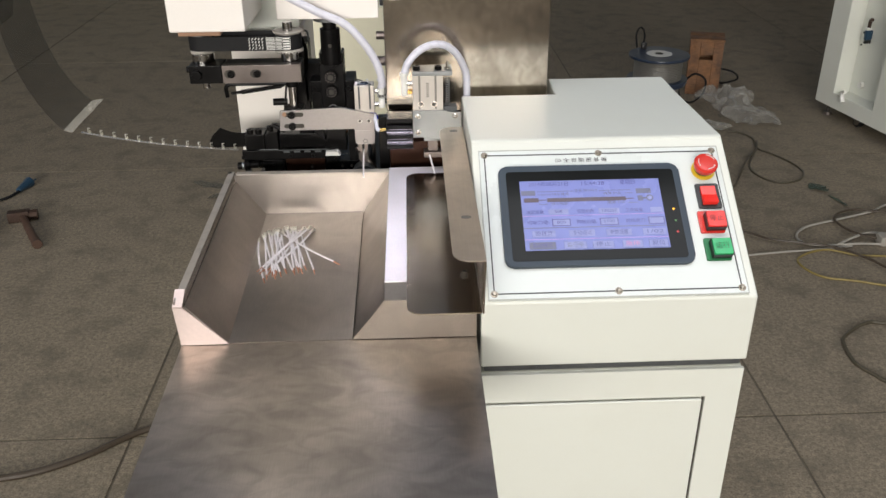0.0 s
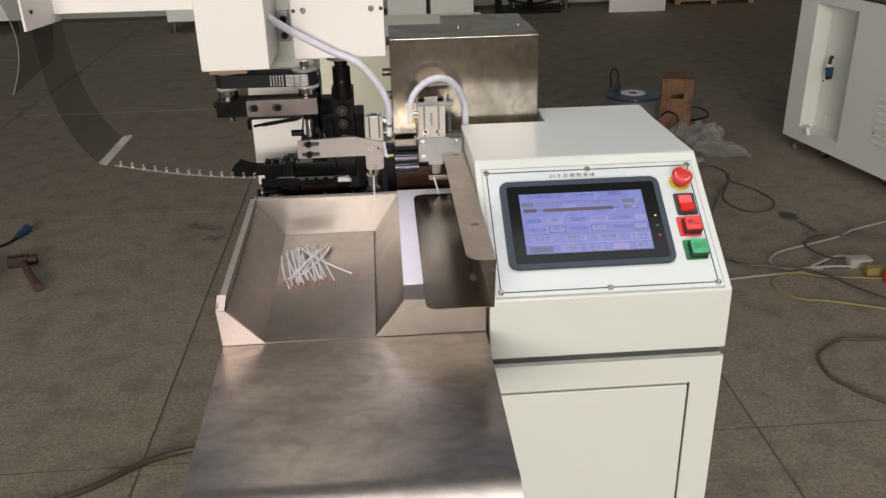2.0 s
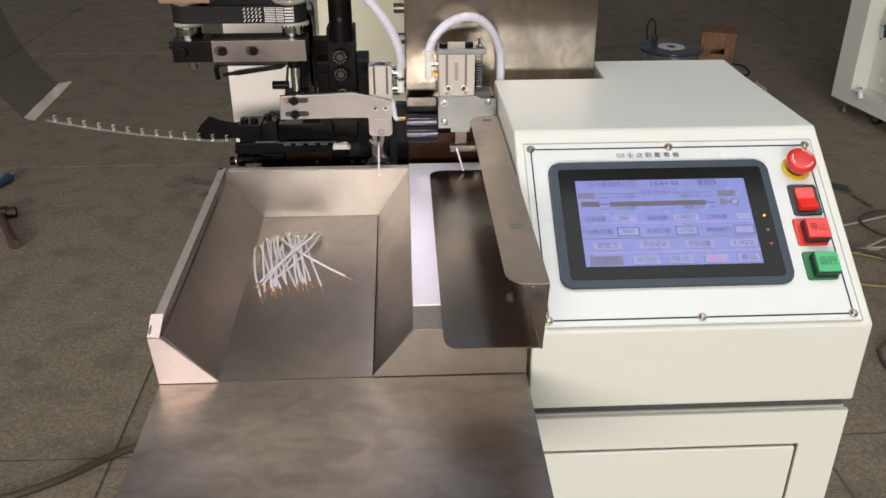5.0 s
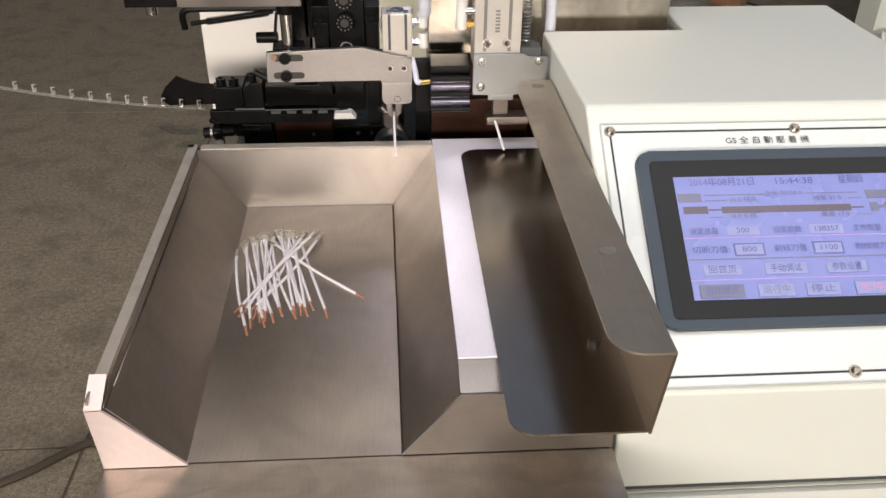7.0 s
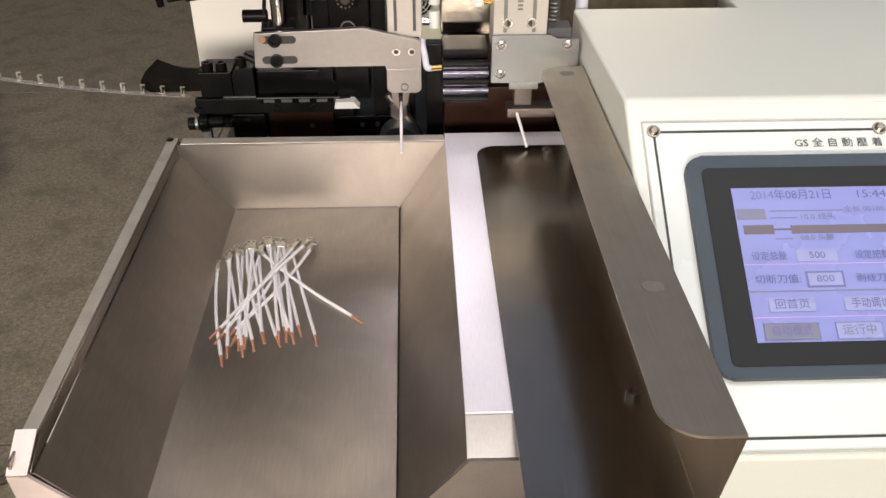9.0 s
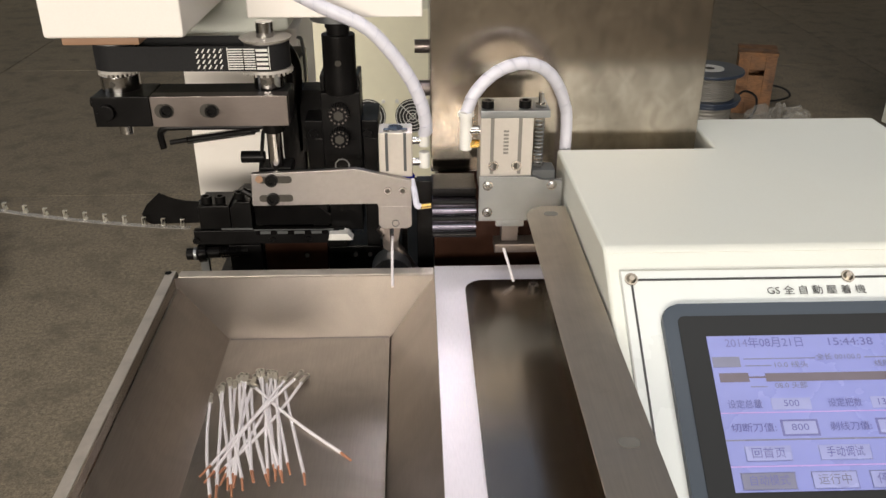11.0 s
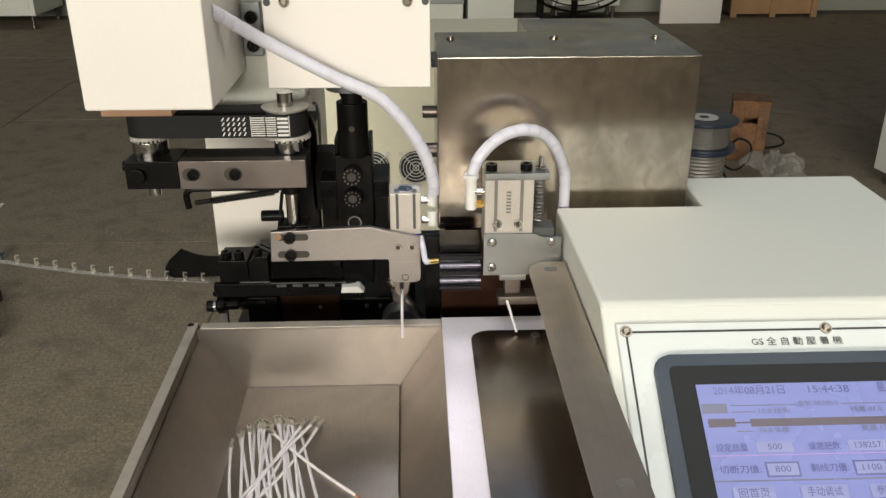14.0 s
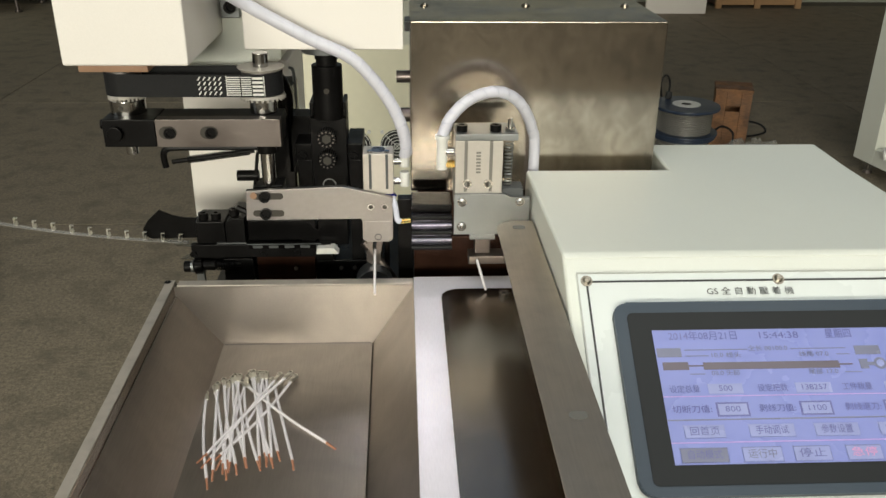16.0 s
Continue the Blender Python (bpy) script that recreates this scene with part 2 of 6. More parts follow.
SLAB = mat("grey_terrazzo_slab", (0.235, 0.195, 0.140), 0.9, vary=0.62, scale=80, bump=0.4, grain=210,
           dirt=(0.085, 0.073, 0.055), dirt_amount=0.62, dirt_scale=8, dirt_detail=14.0, random=0.05)
JOINT = mat("dark_joint", (0.050, 0.044, 0.036), 0.8, vary=0.3)
FLOOR_JOINT = mat("dusty_floor_joint", (0.115, 0.097, 0.071), 0.9, vary=0.4, scale=12)
WALL = mat("painted_wall", (0.33, 0.34, 0.29), 0.7, vary=0.05, scale=1, bump=0.05, grain=60, dirt=(0.35, 0.33, 0.28), dirt_amount=0.3, dirt_scale=0.8)
ROOF = mat("roof_sheet", (0.55, 0.54, 0.51), 0.6, vary=0.08, scale=1)
WOOD = mat("weathered_wood", (0.20, 0.096, 0.043), 0.7, vary=0.5, scale=18, dirt=(0.035, 0.018, 0.012), dirt_amount=0.85, dirt_scale=14, bump=0.2, grain=40, stretch=(1, 1, 6))
CRATE = mat("pale_crate_wood", (0.40, 0.24, 0.12), 0.7, vary=0.2, scale=6, bump=0.1, grain=30, stretch=(8, 1, 1))
SPOOL_BLUE = mat("navy_spool_plastic", (0.022, 0.035, 0.065), 0.35, vary=0.1)
SPOOL_WIRE = mat("wound_tinned_wire", (0.30, 0.29, 0.27), 0.42, 0.6, vary=0.12, grain=240, stretch=(1, 1, 10), bump=0.3)
BAG = mat("crumpled_clear_bag", (0.50, 0.49, 0.45), 0.24, vary=0.55, scale=16, alpha=0.30)
CABLE_BROWN = mat("brown_cable", (0.055, 0.040, 0.026), 0.5)
CABLE_OLIVE = mat("olive_cable", (0.075, 0.064, 0.042), 0.5)
CABLE_YELLOW = mat("dull_yellow_cable", (0.25, 0.19, 0.06), 0.5)
CABLE_WHITE = mat("white_cable", (0.35, 0.33, 0.29), 0.45)
BLUE = mat("blue_plastic", (0.022, 0.060, 0.105), 0.35)
VALVE_BLUE = mat("bright_blue_plastic", (0.012, 0.022, 0.42), 0.3)
RUST = mat("rusty_iron", (0.060, 0.036, 0.026), 0.6, 0.5, vary=0.3, scale=40, bump=0.2, grain=200)
DARK_WOOD = mat("dark_hammer_handle", (0.075, 0.040, 0.026), 0.6, vary=0.25)
GREEN_RAG = mat("green_scrap", (0.07, 0.13, 0.10), 0.6, vary=0.3, scale=30, alpha=0.6)
DIRTY_FILM = mat("dusty_plastic_scrap", (0.24, 0.23, 0.19), 0.5, alpha=0.5)


# ---------------------------------------------------------------- mesh helpers
BASE = {}


def thing(name, base, label, category, group="", kind=""):
    ob = new(name)
    ob.empty_display_size = 0.05
    ob.location = base
    BASE[ob.name] = Vector(base)
    return tagged(ob, label, category, group, kind)


def part(name, bm, material, parent, label="", smooth=True):
    """Links a bmesh, given in the world's metres, as one mesh under a thing or a part."""
    base = BASE[parent.name] if parent else Vector((0, 0, 0))
    bmesh.ops.translate(bm, verts=bm.verts, vec=-base)
    bmesh.ops.recalc_face_normals(bm, faces=bm.faces)
    me = bpy.data.meshes.new(name)
    bm.to_mesh(me)
    bm.free()
    me.materials.append(material)
    if smooth:
        me.shade_smooth()
        me.set_sharp_from_angle(angle=radians(32))
    ob = new(name, me)
    ob.parent = parent
    if smooth:
        flat = ob.modifiers.new("flat_faces", "WEIGHTED_NORMAL")
        flat.keep_sharp, flat.weight = True, 80
    BASE[ob.name] = base
    if label:
        ob["label"] = label
    return ob


def solo(name, bm, material, label, category, group="", kind="", smooth=True):
    return tagged(part(name, bm, material, None, smooth=smooth), label, category, group, kind)


def box(x0, x1, y0, y1, z0, z1, bevel=0.0, bm=None, m=None):
    bm = bm or bmesh.new()
    made = bmesh.ops.create_cube(bm, size=1)["verts"]
    bmesh.ops.scale(bm, vec=(x1 - x0, y1 - y0, z1 - z0), verts=made)
    bmesh.ops.translate(bm, vec=((x0 + x1) / 2, (y0 + y1) / 2, (z0 + z1) / 2), verts=made)
    if bevel:
        edges = list({e for v in made for e in v.link_edges})
        r = bmesh.ops.bevel(bm, geom=edges, offset=bevel, segments=2, profile=0.5, affect="EDGES")
        made = list({v for f in r["faces"] for v in f.verts} | {v for v in made if v.is_valid})
    if m is not None:
        bmesh.ops.transform(bm, matrix=m, verts=made)
    return bm


def cyl(p0, p1, r, r2=None, seg=24, bm=None, bevel=0.0):
    bm = bm or bmesh.new()
    p0, p1 = Vector(p0), Vector(p1)
    d = p1 - p0
    turn = d.to_track_quat("Z", "Y").to_matrix().to_4x4()
    made = bmesh.ops.create_cone(bm, cap_ends=True, segments=seg, radius1=r, radius2=r if r2 is None else r2, depth=d.length)["verts"]
    if bevel:
        edges = list({e for v in made for e in v.link_edges if len(e.link_faces) == 2 and any(len(f.verts) > 4 for f in e.link_faces)})
        r = bmesh.ops.bevel(bm, geom=edges, offset=bevel, segments=2, profile=0.5, affect="EDGES")
        made = list({v for f in r["faces"] for v in f.verts} | {v for v in made if v.is_valid})
    bmesh.ops.transform(bm, matrix=Matrix.Translation((p0 + p1) / 2) @ turn, verts=made)
    return bm


def ring(p0, p1, r, hole, seg=28, bm=None):
    """A washer or a pipe from p0 to p1."""
    bm = bm or bmesh.new()
    p0, p1 = Vector(p0), Vector(p1)
    d = (p1 - p0).normalized()
    a = d.orthogonal().normalized()
    b = d.cross(a)
    loops = []
    for p, rad in ((p0, r), (p1, r), (p1, hole), (p0, hole)):
        loops.append([bm.verts.new(p + rad * (math.cos(t) * a + math.sin(t) * b)) for t in (2 * math.pi * i / seg for i in range(seg))])
    for k in range(4):
        for i in range(seg):
            j = (i + 1) % seg
            bm.faces.new((loops[k][i], loops[k][j], loops[(k + 1) % 4][j], loops[(k + 1) % 4][i]))
    return bm


def prism(points, axis, a, b, bevel=0.0, bm=None):
    """A polygon drawn in the plane across axis, drawn out from a to b."""
    own = bmesh.new()
    place = {"x": lambda p, c: (c, p[0], p[1]), "y": lambda p, c: (p[0], c, p[1]), "z": lambda p, c: (p[0], p[1], c)}[axis]
    low = [own.verts.new(place(p, a)) for p in points]
    high = [own.verts.new(place(p, b)) for p in points]
    own.faces.new(low)
    own.faces.new(high[::-1])
    for i in range(len(points)):
        j = (i + 1) % len(points)
        own.faces.new((low[i], low[j], high[j], high[i]))
    if bevel:
        bmesh.ops.bevel(own, geom=own.edges[:], offset=bevel, segments=2, profile=0.5, affect="EDGES")
    if bm is None:
        return own
    me = bpy.data.meshes.new("joined")
    own.to_mesh(me)
    own.free()
    bm.from_mesh(me)
    bpy.data.meshes.remove(me)
    return bm


def spline(points, steps=8):
    """Points along a smooth line through the given ones."""
    p = [Vector(q) for q in points]
    p = [2 * p[0] - p[1], *p, 2 * p[-1] - p[-2]]
    out = []
    for i in range(1, len(p) - 2):
        for k in range(steps):
            t = k / steps
            out.append(0.5 * (2 * p[i] + (p[i + 1] - p[i - 1]) * t + (2 * p[i - 1] - 5 * p[i] + 4 * p[i + 1] - p[i + 2]) * t * t
                              + (3 * p[i] - p[i - 1] - 3 * p[i + 1] + p[i + 2]) * t ** 3))
    out.append(p[-2])
    return out


def sweep(points, r, seg=8, bm=None, closed=True):
    """A round cord along points; r may be a number or a function of 0..1."""
    bm = bm or bmesh.new()
    pts = [Vector(q) for q in points]
    n = len(pts)
    loops, a = [], None
    for i, p in enumerate(pts):
        d = (pts[min(i + 1, n - 1)] - pts[max(i - 1, 0)]).normalized()
        a = d.orthogonal().normalized() if a is None else (a - d * a.dot(d)).normalized()
        b = d.cross(a)
        rad = r(i / (n - 1)) if callable(r) else r
        loops.append([bm.verts.new(p + rad * (math.cos(t) * a + math.sin(t) * b)) for t in (2 * math.pi * k / seg for k in range(seg))])
    for u, v in zip(loops, loops[1:]):
        for k in range(seg):
            bm.faces.new((u[k], u[(k + 1) % seg], v[(k + 1) % seg], v[k]))
    if closed:
        bm.faces.new(loops[0][::-1])
        bm.faces.new(loops[-1])
    return bm


def sheet(outline, thick, bm=None):
    """A folded sheet: a line of (y, z) or any points given as a list of left and right corners, with thickness downwards."""
    bm = bm or bmesh.new()
    rows = [[bm.verts.new(p) for p in row] for row in outline]
    for u, v in zip(rows, rows[1:]):
        for k in range(len(u) - 1):
            bm.faces.new((u[k], u[k + 1], v[k + 1], v[k]))
    bmesh.ops.recalc_face_normals(bm, faces=bm.faces)
    bmesh.ops.solidify(bm, geom=bm.faces[:], thickness=thick)
    return bm


def rounded(x0, x1, y0, y1, r, corners=(1, 1, 1, 1), seg=6):
    """A rectangle's outline with rounded corners (which: lower left, lower right, upper right, upper left)."""
    out = []
    for on, cx, cy, sx, sy, start in ((corners[0], x0, y0, 1, 1, 180), (corners[1], x1, y0, -1, 1, 270), (corners[2], x1, y1, -1, -1, 0), (corners[3], x0, y1, 1, -1, 90)):
        if not on:
            out.append((cx, cy))
            continue
        for k in range(seg + 1):
            a = radians(start + 90 * k / seg)
            out.append((cx + sx * r + r * math.cos(a), cy + sy * r + r * math.sin(a)))
    return out


def socket_screw(centre, way, r, h, parent, material=None, name="screw", label=""):
    """A socket head cap screw: a round head with a hollow hexagon."""
    c, d = Vector(centre), Vector(way).normalized()
    bm = ring(c, c + d * h, r, r * 0.55, 16)
    cyl(c, c + d * h * 0.45, r * 0.56, seg=6, bm=bm)
    return part(name, bm, material or BLACK, parent, label)


def pan_screw(centre, way, r, parent, material=None, name="screw", label=""):
    """A domed cross-head screw on a washer."""
    c, d = Vector(centre), Vector(way).normalized()
    bm = cyl(c, c + d * r * 0.25, r, seg=18)
    cyl(c + d * r * 0.25, c + d * r * 0.62, r * 0.78, r * 0.42, 18, bm)
    a = d.orthogonal().normalized()
    for w in (a, d.cross(a)):
        m = Matrix((w, d.cross(w), d)).transposed().to_4x4()
        box(-r * 0.4, r * 0.4, -r * 0.06, r * 0.06, 0, r * 0.06, bm=bm, m=Matrix.Translation(c + d * r * 0.6) @ m)
    return part(name, bm, material or CHROME, parent, label)


def words(text, height, material, parent, m, name="lettering", depth=0.0002, width=None, label=""):
    """Lettering with the built-in font, laid by the pose m, centred, capitals about height high."""
    c = bpy.data.curves.new(name, "FONT")
    c.body, c.align_x, c.align_y, c.extrude, c.resolution_u = text, "CENTER", "CENTER", 0.0, 3
    o = bpy.data.objects.new(name, c)
    scene.collection.objects.link(o)
    dg = bpy.context.evaluated_depsgraph_get()
    dg.update()
    me = bpy.data.meshes.new_from_object(o.evaluated_get(dg))
    xs = [v.co.x for v in me.vertices]
    span = max(xs) - min(xs)
    bpy.data.objects.remove(o)
    bpy.data.curves.remove(c)
    s = height / 0.72
    bm = bmesh.new()
    bm.from_mesh(me)
    bpy.data.meshes.remove(me)
    sx = width / span if width else s
    bmesh.ops.transform(bm, matrix=m @ Matrix.Diagonal((sx, s, 1, 1)), verts=bm.verts)
    return part(name, bm, material, parent, label, smooth=False)


# ---------------------------------------------------------------- the hall
def wall(name, x0, x1, y0, y1, z1, holes, label):
    """A wall along x or y from the ground to z1, cut by openings (from, to, low, high)."""
    bm = bmesh.new()
    along_x = (x1 - x0) > (y1 - y0)
    a0, a1 = (x0, x1) if along_x else (y0, y1)
    def piece(a, b, low, high):
        if b - a < 1e-3 or high - low < 1e-3:
            return
        if along_x:
            box(a, b, y0, y1, low, high, bm=bm)
        else:
            box(x0, x1, a, b, low, high, bm=bm)
    at = a0
    for h0, h1, low, high in sorted(holes):
        piece(at, h0, 0, z1)
        piece(h0, h1, 0, low)
        piece(h0, h1, high, z1)
        at = h1
    piece(at, a1, 0, z1)
    return solo(name, bm, WALL, label, "wall", kind="structure", smooth=False)


wall("wall_north", WEST_X, EAST_X, NORTH_Y, NORTH_Y + 0.25, ROOF_Z, [(-7.0, 8.0, 3.55, 4.45)], "pale grey-green painted wall of the workshop")
wall("wall_south", WEST_X, EAST_X, SOUTH_Y - 0.25, SOUTH_Y, ROOF_Z, [(-8.5, 2.5, 2.4, 4.6)], "painted wall with a large window opening")
# West wall is assumed; its opening only serves the added lamp.
wall("wall_west", WEST_X - 0.25, WEST_X, SOUTH_Y - 0.25, NORTH_Y + 0.25, ROOF_Z, [(-3.5, 3.5, 2.3, 4.1)], "painted side wall with an opening added for the fill lamp")
wall("wall_east", EAST_X, EAST_X + 0.25, SOUTH_Y - 0.25, NORTH_Y + 0.25, ROOF_Z, [], "plain painted side wall of the workshop")
# Assumed roof; both openings are added for the fill lamps.
bm = bmesh.new()
for x0, x1, y0, y1 in ((WEST_X - 0.25, -2.1, SOUTH_Y - 0.25, NORTH_Y + 0.25), (2.9, EAST_X + 0.25, SOUTH_Y - 0.25, NORTH_Y + 0.25), (-2.1, 2.9, SOUTH_Y - 0.25, -1.6), (-2.1, 2.9, 0.8, 3.6), (-2.1, 2.9, 6.4, NORTH_Y + 0.25)):
    box(x0, x1, y0, y1, ROOF_Z, ROOF_Z + 0.15, bm=bm)
solo("ceiling", bm, ROOF, "grey sheet roof with two openings added for fill lamps", "ceiling", kind="structure")

# ---------------------------------------------------------------- lower cabinet
DECK_Z, FLOOR_Z, TRAY_Y0, TRAY_Y1 = 0.982, 0.920, 0.802, 1.146
cabinet = thing("machine_cabinet", (0.07, 1.15, 0.0), "cream-painted steel base cabinet under the crimping machine", "cabinet")
body = part("body", box(-0.247, 0.391, 0.818, 1.50, 0.075, 0.862, 0.004), CREAM, cabinet)
bm = box(-0.2025, 0.3465, 0.812, 0.8175, 0.13, 0.8175, 0.0015)
door = part("door", bm, CREAM, cabinet, "flush cream-painted cabinet door")
for x0, x1, z0, z1 in ((-0.206, -0.2035, 0.1265, 0.821), (0.3475, 0.350, 0.1265, 0.821), (-0.2035, 0.3475, 0.8185, 0.821)):
    part("door_gap", box(x0, x1, 0.8165, 0.8182, z0, z1), JOINT, cabinet, "dark gap round the door")
bm = bmesh.new()
loops = [[bm.verts.new((x, y, z)) for x, z in corners] for corners, y in (
    (((-0.247, 0.08), (0.391, 0.08), (0.391, 0.8605), (-0.247, 0.8605)), 0.818), (((-0.247, 0.08), (0.391, 0.08), (0.391, 0.8605), (-0.247, 0.8605)), 0.8135),
    (((-0.206, 0.1265), (0.350, 0.1265), (0.350, 0.821), (-0.206, 0.821)), 0.8135), (((-0.206, 0.1265), (0.350, 0.1265), (0.350, 0.821), (-0.206, 0.821)), 0.818))]
for k in range(4):
    for i in range(4):
        j = (i + 1) % 4
        bm.faces.new((loops[k][i], loops[k][j], loops[(k + 1) % 4][j], loops[(k + 1) % 4][i]))
part("face_frame", bm, CREAM, cabinet)
for x in (-0.21, 0.35):
    for y in (0.86, 1.45):
        foot = part("foot", cyl((x, y, 0.012), (x, y, 0.076), 0.012), CHROME, cabinet, "steel levelling foot")
        part("foot_pad", cyl((x, y, 0.0), (x, y, 0.014), 0.030, 0.022), RUBBER, foot)

# ---------------------------------------------------------------- control box
control = thing("control_box", (0.235, 1.03, 0.862), "cream control console with touch screen and push buttons", "control box")
part("gasket", box(0.086, 0.388, 0.8205, 1.26, 0.862, 0.8745, 0.001), GASKET, control, "dark grey gasket strip, chipped paint")
for x, z, w, h in ((0.1945, 0.8718, 0.0045, 0.0012), (0.2005, 0.8706, 0.0022, 0.0030), (0.2060, 0.8716, 0.0050, 0.0016), (0.2135, 0.8708, 0.0026, 0.0026), (0.2195, 0.8718, 0.0060, 0.0012), (0.2240, 0.8700, 0.0016, 0.0022)):
    part("paint_chip", prism([(x, z), (x + w * 0.6, z - h * 0.3), (x + w, z + h * 0.2), (x + w * 0.8, z + h), (x + w * 0.2, z + h * 0.8)], "y", 0.8200, 0.8207), LABEL_WHITE, control, "small pale paint chip")
X0, XN, X1 = 0.0805, 0.216, 0.391
near = [(0.811, 0.8745), (0.811, 0.960), (0.993, 1.0845), (1.188, 1.079), (1.188, 0.8745)]
far_ = [(0.811, 0.8745), (0.811, 0.960), (0.993, 1.0845), (1.188, 1.079), (1.265, 1.079), (1.265, 0.8745), (1.188, 0.8745)]
bm = bmesh.new()
va = [bm.verts.new((X0, y, z)) for y, z in near]
vm = [bm.verts.new((XN, y, z)) for y, z in far_]
vb = [bm.verts.new((X1, y, z)) for y, z in far_]
bm.faces.new(va)
bm.faces.new(vb)
bm.faces.new((vm[3], vm[4], vm[5], vm[6]))
for i, j in ((0, 1), (1, 2), (2, 3)):
    bm.faces.new((va[i], va[j], vm[j], vm[i]))
bm.faces.new((va[3], va[4], vm[6], vm[3]))
bm.faces.new((va[4], va[0], vm[0], vm[6]))
for i in range(7):
    j = (i + 1) % 7
    bm.faces.new((vm[i], vm[j], vb[j], vb[i]))
bmesh.ops.recalc_face_normals(bm, faces=bm.faces)
sharp = [e for e in bm.edges if len(e.link_faces) == 2 and e.calc_face_angle(0) > 0.3]
bmesh.ops.bevel(bm, geom=sharp, offset=0.0026, segments=3, profile=0.5, affect="EDGES")
part("housing", bm, CREAM, control)

# the sloping front: x to the right, y up the slope, z out of it
up = Vector((0, 0.154, 0.1035)).normalized()
out = Vector((0, -up.z, up.y))
SLOPE = Matrix.Translation((0.0955, 0.972, 1.0715)) @ Matrix((Vector((1, 0, 0)), up, out)).transposed().to_4x4()


def on_slope(bm):
    bmesh.ops.transform(bm, matrix=SLOPE, verts=bm.verts)
    return bm


part("top_hem", on_slope(box(-0.0135, 0.2940, 0.0195, 0.0222, -0.0014, -0.0003, 0.0003)), CREAM, control)


def spot(u, v, w=0.0):
    return SLOPE @ Vector((u, v, w))


part("front_panel", on_slope(prism(rounded(-0.0070, 0.2855, -0.1935, 0.0070, 0.002), "z", -0.006, 0.0)), PANEL, control, "white panel film under a clear cover")
for u0, u1, v0, v1 in ((0.0, 0.278, -0.0012, 0.0002), (0.0, 0.278, -0.1866, -0.1852), (-0.0007, 0.0007, -0.186, 0.0), (0.2773, 0.2787, -0.186, 0.0)):
    part("panel_line", on_slope(box(u0, u1, v0, v1, 0.0001, 0.0005)), INK, control, "thin black printed frame line")
for u0, u1, v0, v1 in ((-0.0068, 0.2853, 0.0060, 0.0068), (-0.0068, 0.2853, -0.1933, -0.1925), (-0.0068, -0.0060, -0.1925, 0.0060), (0.2845, 0.2853, -0.1925, 0.0060)):
    part("cover_edge", on_slope(box(u0, u1, v0, v1, 0.0001, 0.0008)), FILM_RIM, control)
for u, v in ((0.0, 0.0), (0.139, 0.0), (0.278, 0.0), (0.0, -0.186), (0.139, -0.186), (0.278, -0.186)):
    pan_screw(spot(u, v), out, 0.0042, control, SCREW, label="dull cross-head panel screw")
words("GS 全 自 動 壓 着 機", 0.0048, INK, control, SLOPE @ pose(0.1165, -0.0098, 0.0006), label="black printed machine title", width=0.063)

# touch screen unit
hmi = part("touch_screen", on_slope(prism(rounded(0.0145, 0.2313, -0.1553, -0.0200, 0.010), "z", 0.0, 0.0055, 0.0018)), BEZEL, control, "slate grey bezel of the touch screen")
part("bezel_glass", on_slope(prism(rounded(0.0232, 0.2232, -0.1487, -0.0288, 0.004), "z", 0.0050, 0.0062)), GLASS_BLACK, hmi)
part("screen", on_slope(box(0.0386, 0.2042, -0.1358, -0.0425, 0.0060, 0.0066)), SCREEN, hmi, "lit lavender-blue display")
W0, H0, SU, SV = 0.0386, 0.0425, 0.1656, 0.0933


def scr(u, v, w=0.0070):
    """A place on the display, u to the right and v down, 0 to 1."""
    return SLOPE @ pose(W0 + u * SU, -(H0 + v * SV), w)


def bar(u0, u1, v0, v1, material, w=0.0068, name="screen_field"):
    part(name, on_slope(box(W0 + u0 * SU, W0 + u1 * SU, -(H0 + v1 * SV), -(H0 + v0 * SV), 0.0062, w)), material, hmi)


for body_, u, v, h, wd in (("2014年08月21日", 0.208, 0.055, 0.0052, 0.047), ("15:44:38", 0.52, 0.055, 0.0050, 0.027), ("星期四", 0.775, 0.05, 0.0055, 0.018)):
    words(body_, h, SCREEN_INK, hmi, scr(u, v), width=wd)
bar(0.005, 0.105, 0.145, 0.215, SCREEN_GREY)
bar(0.825, 0.93, 0.145, 0.215, SCREEN_GREY)
bar(0.02, 0.125, 0.255, 0.315, SCREEN_BROWN)
bar(0.125, 0.185, 0.28, 0.29, SCREEN_BROWN)
bar(0.185, 0.745, 0.26, 0.315, SCREEN_BROWN)
bar(0.745, 0.80, 0.283, 0.293, SCREEN_BROWN)
bar(0.83, 0.865, 0.25, 0.325, SCREEN_GREY)
bar(0.865, 0.90, 0.275, 0.30, SCREEN_GREY)
part("screen_field", on_slope(cyl((W0 + 0.915 * SU, -(H0 + 0.285 * SV), 0.0062), (W0 + 0.915 * SU, -(H0 + 0.285 * SV), 0.0069), 0.0042)), SCREEN_GREY, hmi)
part("screen_field", on_slope(cyl((W0 + 0.915 * SU, -(H0 + 0.285 * SV), 0.0066), (W0 + 0.915 * SU, -(H0 + 0.285 * SV), 0.0071), 0.0026)), SCREEN_PALE, hmi)
for u0, u1, v in ((0.12, 0.38, 0.158), (0.56, 0.79, 0.158), (0.12, 0.215, 0.205), (0.745, 0.80, 0.205), (0.125, 0.185, 0.345), (0.76, 0.83, 0.345)):
    bar(u0, u1, v, v + 0.006, SCREEN_GREY)
